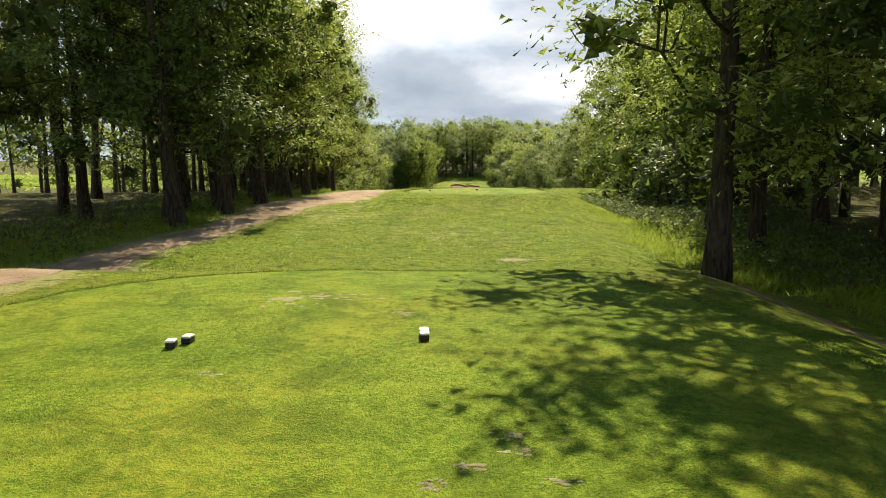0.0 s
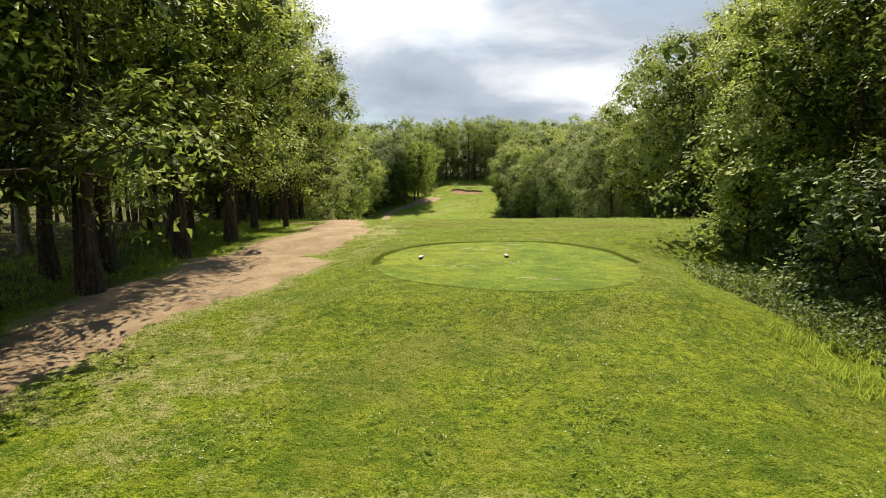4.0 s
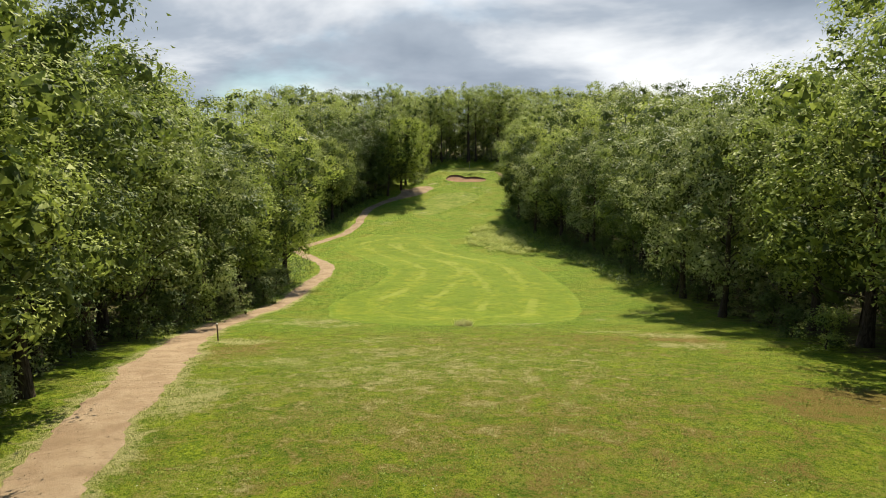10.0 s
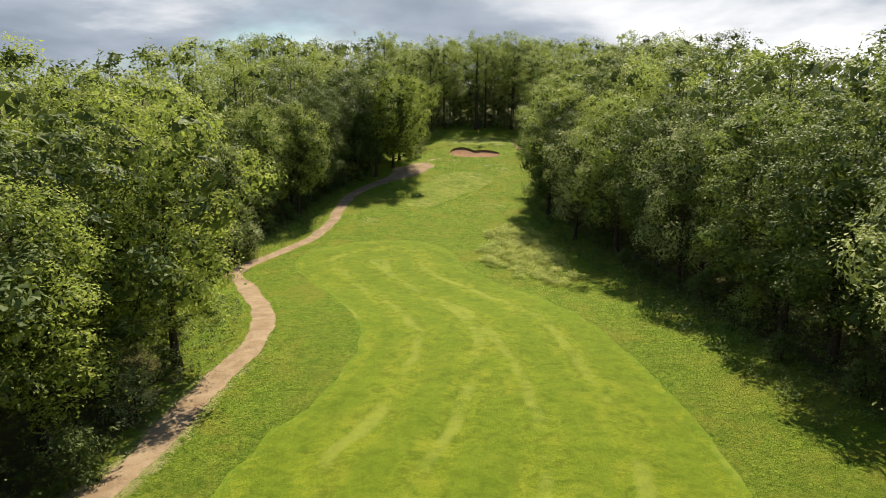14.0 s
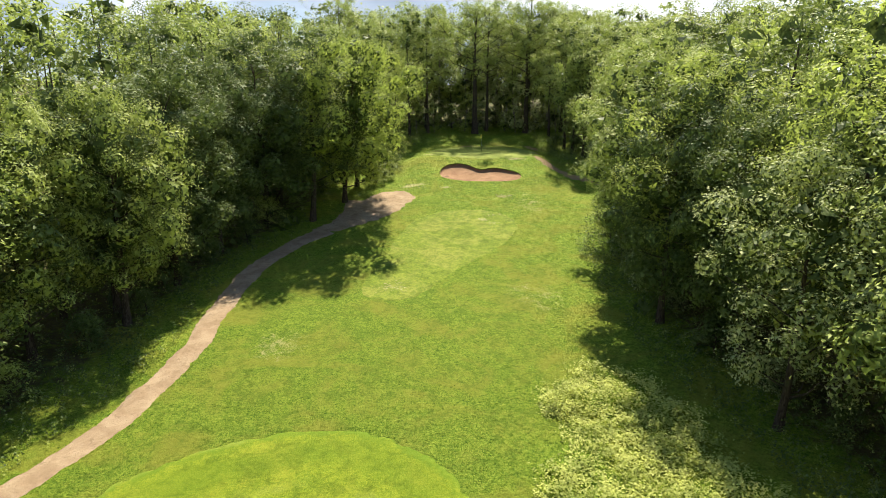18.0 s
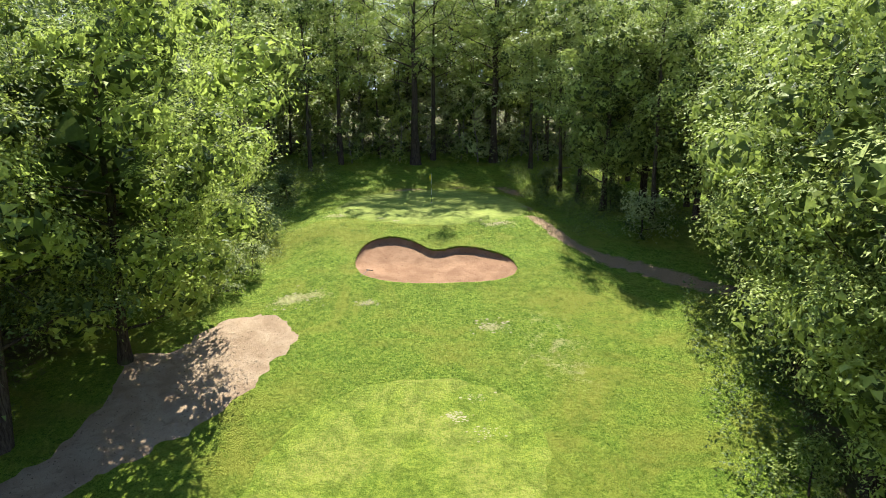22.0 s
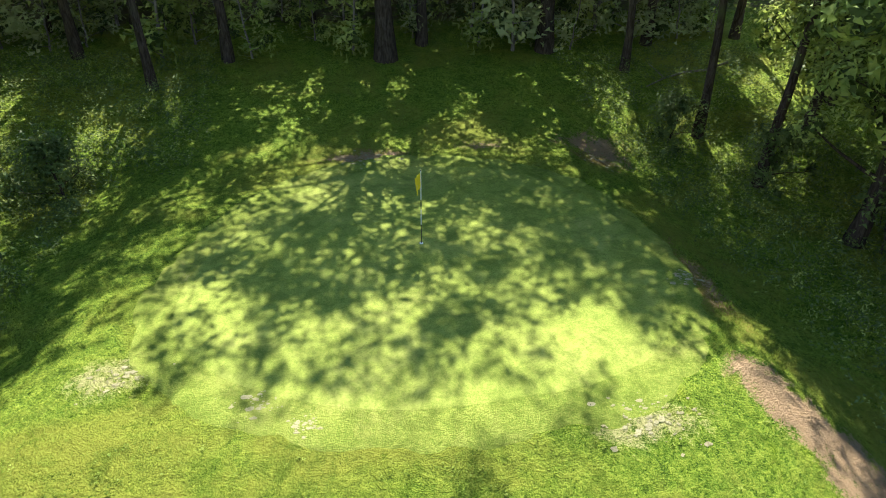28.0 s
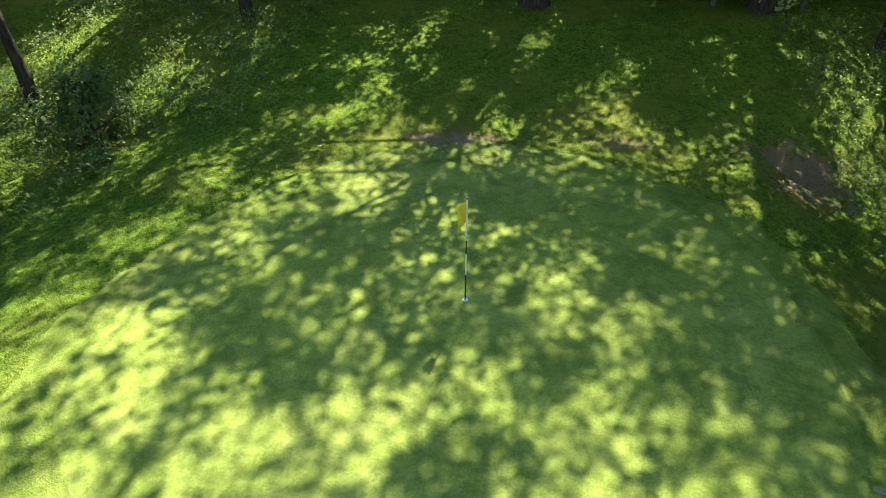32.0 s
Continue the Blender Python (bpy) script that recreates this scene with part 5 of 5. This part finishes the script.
crumbs([(0.1, -19.1, 0.06, 3), (0.1, -19.3, 0.06, 3), (-0.2, -19.5, 0.06, 3), (-0.4, -19.7, 0.06, 3), (0.3, -19.7, 0.06, 3), (-2.3, -17.8, 0.06, 3), (-2.2, -14.9, 0.28, 6), (-1.8, -14.8, 0.22, 6), (-0.8, -15.7, 0.1, 4), (1.3, -8.5, 0.20, 34), (0.95, 11.3, 0.12, 7), (0.6, 11.5, 0.22, 6), (1.6, 11.2, 0.12, 6), (1.95, 12.4, 0.2, 6), (1.5, 8.6, 0.25, 5), (0.0, 8.0, 0.3, 4), (1.65, 6.4, 0.12, 7), (2.2, 6.2, 0.15, 5), (3.5, 16.8, 0.22, 9), (3.2, 18.2, 0.15, 6), (6.0, 165.8, 0.3, 16), (7.0, 164.8, 0.35, 16), (6.9, 167.0, 0.3, 8), (-2.2, 150.0, 0.7, 26), (-1.1, 176.5, 0.8, 22), (2.8, 175.3, 0.3, 9), (8.9, 172.5, 0.5, 18), (12.3, 185.0, 0.5, 18), (1.2, 187.7, 0.4, 10), (5.2, 185.9, 0.18, 8), (4.3, 186.6, 0.3, 8), (7.2, 198.9, 0.6, 14), (16.6, 198.4, 0.6, 20), (15.5, 189.6, 0.3, 12), (2.4, 68.2, 0.3, 10), (6.2, 68.7, 0.7, 14), (-7.6, 70.0, 1.2, 26), (12.3, 71.0, 0.4, 8), (8.6, 35.4, 0.4, 8), (14.6, 45.0, 0.6, 10)], 55)


def fern_patch():
    """Bracken and bramble heaped beside the fairway."""
    r = np.random.default_rng(64)
    ring = loop_through([(5.3, 124.5), (5.4, 130), (6.4, 135.0), (9.0, 137.2), (11.4, 136.0), (13.0, 129.5), (14.0, 122.0), (13.4, 116.0), (11.6, 113.6), (8.8, 117.6), (6.0, 122.4)], 0.5)
    p = np.c_[r.uniform(4, 15.5, 4200), r.uniform(112, 141, 4200)]
    ragged = np.array([1.3 * noise.noise(Vector((x * 0.45, y * 0.30, 2.0))) + 0.7 * noise.noise(Vector((x * 1.3, y * 1.1, 5.0))) for x, y in p])
    p = p[inside_depth(ring, p[:, 0], p[:, 1]) + 1.7 * ragged > 0.0]
    lift_ = np.array([0.10 + 1.0 * max(0.0, noise.noise(Vector((x * 0.8, y * 0.6, 9.0))) + 0.05) for x, y in p])
    c = np.c_[p, land(p[:, 0], p[:, 1]) + lift_ * r.uniform(0.2, 1, len(p))]
    v, f = leaves(r, c, r.uniform(0.18, 0.42, len(c)), 40000, 0.085, 10, 0.3, 1.9)
    tagged(new("bracken", mesh_of("bracken", v, f, [FERN_LEAF])), "yellow-green bracken and bramble heap beside the fairway", "bracken", kind="stuff")
    q = np.concatenate([np.c_[r.uniform(-9, 1.0, 500), r.uniform(199, 210, 500)], np.c_[r.uniform(-9, -2.5, 700), r.uniform(182, 202, 700)], np.c_[r.uniform(17.5, 28, 900), r.uniform(184, 208, 900)]])
    q = q[inside_depth(RINGS["side_path"], q[:, 0], q[:, 1]) < -0.3]
    c = np.c_[q, land(q[:, 0], q[:, 1]) + r.uniform(0.05, 0.45, len(q))]
    for leaf, count, size_, seen_as in ((SHADE_TONE_LEAF, 42000, 0.062, "low brambles and ferns under the trees, darkened as shade"), (OAK_LEAF, 22000, 0.050, "young green weeds and brambles under the trees")):
        v, f = leaves(r, c + r.normal(0, 0.1, c.shape), np.full(len(c), 0.4), count, size_, 10, 0.3)
        tagged(new("undergrowth", mesh_of("undergrowth", v, f, [leaf])), seen_as, "undergrowth", kind="stuff")


fern_patch()

# ---- the flag, the tee markers, the rake ----
HOLE = (8.5, 192.45)


def round_bar(name, r, z0, z1, mat, parent, label="", sides=10):
    bm = bmesh.new()
    bmesh.ops.create_cone(bm, segments=sides, radius1=r, radius2=r, depth=z1 - z0, cap_ends=True, matrix=Matrix.Translation((0, 0, (z0 + z1) / 2)))
    return part(name, bm, mat, parent, label)


flag = tagged(new("golf_flag"), "yellow flag on a striped black and white pole in the cup", "flag")
flag.location = (*HOLE, at_ground(*HOLE) + 0.03)
for a, b, m in ((-0.1, 0.62, PAINT_AND_SHADE_BLACK), (0.62, 1.12, WHITE_PAINT), (1.12, 1.42, PAINT_AND_SHADE_BLACK), (1.42, 2.3, WHITE_PAINT)):
    round_bar("pole_section", 0.014, a, b, m, flag, "black section" if m is PAINT_AND_SHADE_BLACK else "white section")
round_bar("tip", 0.017, 2.3, 2.33, PAINT_AND_SHADE_BLACK, flag)
cols, rws = 13, 9
fv, ff = [], []
for j in range(rws):
    for i in range(cols):
        u, v = i / (cols - 1), j / (rws - 1)
        fv.append((-0.015 - 0.17 * u * (1 - 0.35 * v) + 0.02 * math.sin(9 * u), -0.12 * u + 0.06 * math.sin(u * 8 + v * 2) * u, 2.28 - 0.40 * v - 0.32 * u * (0.5 + 0.3 * v)))
for j in range(rws - 1):
    for i in range(cols - 1):
        a = j * cols + i
        ff.append((a, a + 1, a + cols + 1, a + cols))
slots = [1 if (i // (cols - 1) in (4, 5, 6) and i % (cols - 1) in (7, 8, 9)) else 0 for i in range(len(ff))]
cloth = part("cloth", mesh_of("cloth", np.array(fv), np.array(ff), [FLAG_CLOTH, FLAG_MARK], True, slots), None, flag, "limp yellow cloth with a pale round print")
solid = cloth.modifiers.new("thickness", "SOLIDIFY")
solid.thickness = 0.004
round_bar("cup", 0.056, -0.02, 0.006, WHITE_PAINT, flag, "white rim of the hole", 20)


def block_mesh(name, size, z, mat, edge_):
    bm = bmesh.new()
    bmesh.ops.create_cube(bm, size=1, matrix=Matrix.Translation((0, 0, z)) @ Matrix.Diagonal((*size, 1)))
    bmesh.ops.bevel(bm, geom=bm.edges[:], offset=edge_, segments=2, affect="EDGES")
    me = bpy.data.meshes.new(name)
    bm.to_mesh(me)
    bm.free()
    me.materials.append(mat)
    return me


# The body's black stands for shade on the block's sides.
BLOCK_BODY = block_mesh("body", (0.088, 0.112, 0.06), 0.030, PAINT_AND_SHADE_BLACK, 0.006)
BLOCK_TOP = block_mesh("top", (0.090, 0.114, 0.020), 0.070, WHITE_PAINT, 0.005)


def marker_block(x, y, turn):
    """A small wooden block, white on top; the shade on its sides is painted black."""
    ob = new("tee_marker")
    ob.matrix_basis = pose(x, y, at_ground(x, y) + 0.012, 0, 0, turn)
    part("body", BLOCK_BODY, None, ob, "wooden body painted black for the shade on its sides")
    part("top", BLOCK_TOP, None, ob, "white painted top")
    return tagged(ob, "small white-topped tee marker block with shade-black sides", "tee marker", "tee markers")


for x, y, turn in ((-2.95, -17.05, 8), (-2.85, -16.90, -6), (-0.52, -16.84, 3), (-0.53, -16.70, 4), (-0.97, 9.36, 5), (-0.94, 9.52, -14), (1.47, 9.52, 3), (1.45, 9.66, 8)):
    marker_block(x, y, turn)


def slab(name, size, at, mat, parent, turn=(0, 0, 0), round_=0.006):
    bm = bmesh.new()
    bmesh.ops.create_cube(bm, size=1, matrix=Matrix.Diagonal((*size, 1)))
    bmesh.ops.bevel(bm, geom=bm.edges[:], offset=round_, segments=2, affect="EDGES")
    ob = part(name, bm, mat, parent)
    ob.matrix_basis = pose(*at, *turn)
    return ob


rake = tagged(new("bunker_rake"), "dark bunker rake lying on the orange sand", "rake")
rz = float(land_with_pits(np.array([2.9]), np.array([178.7]))[0])
rake.matrix_basis = pose(3.05, 179.1, rz + 0.05, 0, 0, -25)
head_ = slab("head", (0.42, 0.04, 0.035), (0, 0, 0.03), PAINT_AND_SHADE_BLACK, rake)
for i in range(9):
    slab("tooth", (0.014, 0.014, 0.07), (-0.19 + 0.0475 * i, 0, -0.015), PAINT_AND_SHADE_BLACK, head_, round_=0.002)
bm = bmesh.new()
bmesh.ops.create_cone(bm, segments=8, radius1=0.014, radius2=0.014, depth=1.35, cap_ends=True, matrix=Matrix.Translation((0, -0.68, 0.05)) @ Matrix.Rotation(radians(93), 4, "X"))
part("handle", bm, PAINT_AND_SHADE_BLACK, rake)

post = tagged(new("marker_post"), "thin wooden marker post beside the path", "post")
post.location = (-11.3, 60.4, at_ground(-11.3, 60.4))
round_bar("stake", 0.035, -0.1, 0.95, WOOD, post)
round_bar("cap", 0.04, 0.95, 1.0, WHITE_PAINT, post, "pale painted cap")

fallen = tagged(new("fallen_branch"), "pale dead branch lying at the edge of the wood", "branch")
line_ = [(21.0, 204.2), (22.1, 204.7), (23.2, 205.0), (24.4, 205.1), (26.0, 205.8)]
pts_ = np.array([(x, y, at_ground(x, y) + 0.12 + 0.05 * i) for i, (x, y) in enumerate(line_)])
part("bough", mesh_of("bough", *joined([tube(pts_, [0.03, 0.045, 0.055, 0.06, 0.07], 7), tube(pts_[1] + np.array([(0, 0, 0), (-0.3, 0.5, 0.3), (-0.5, 0.9, 0.5)]), [0.03, 0.02, 0.01], 5)]), [PALE_BARK], True), None, fallen)
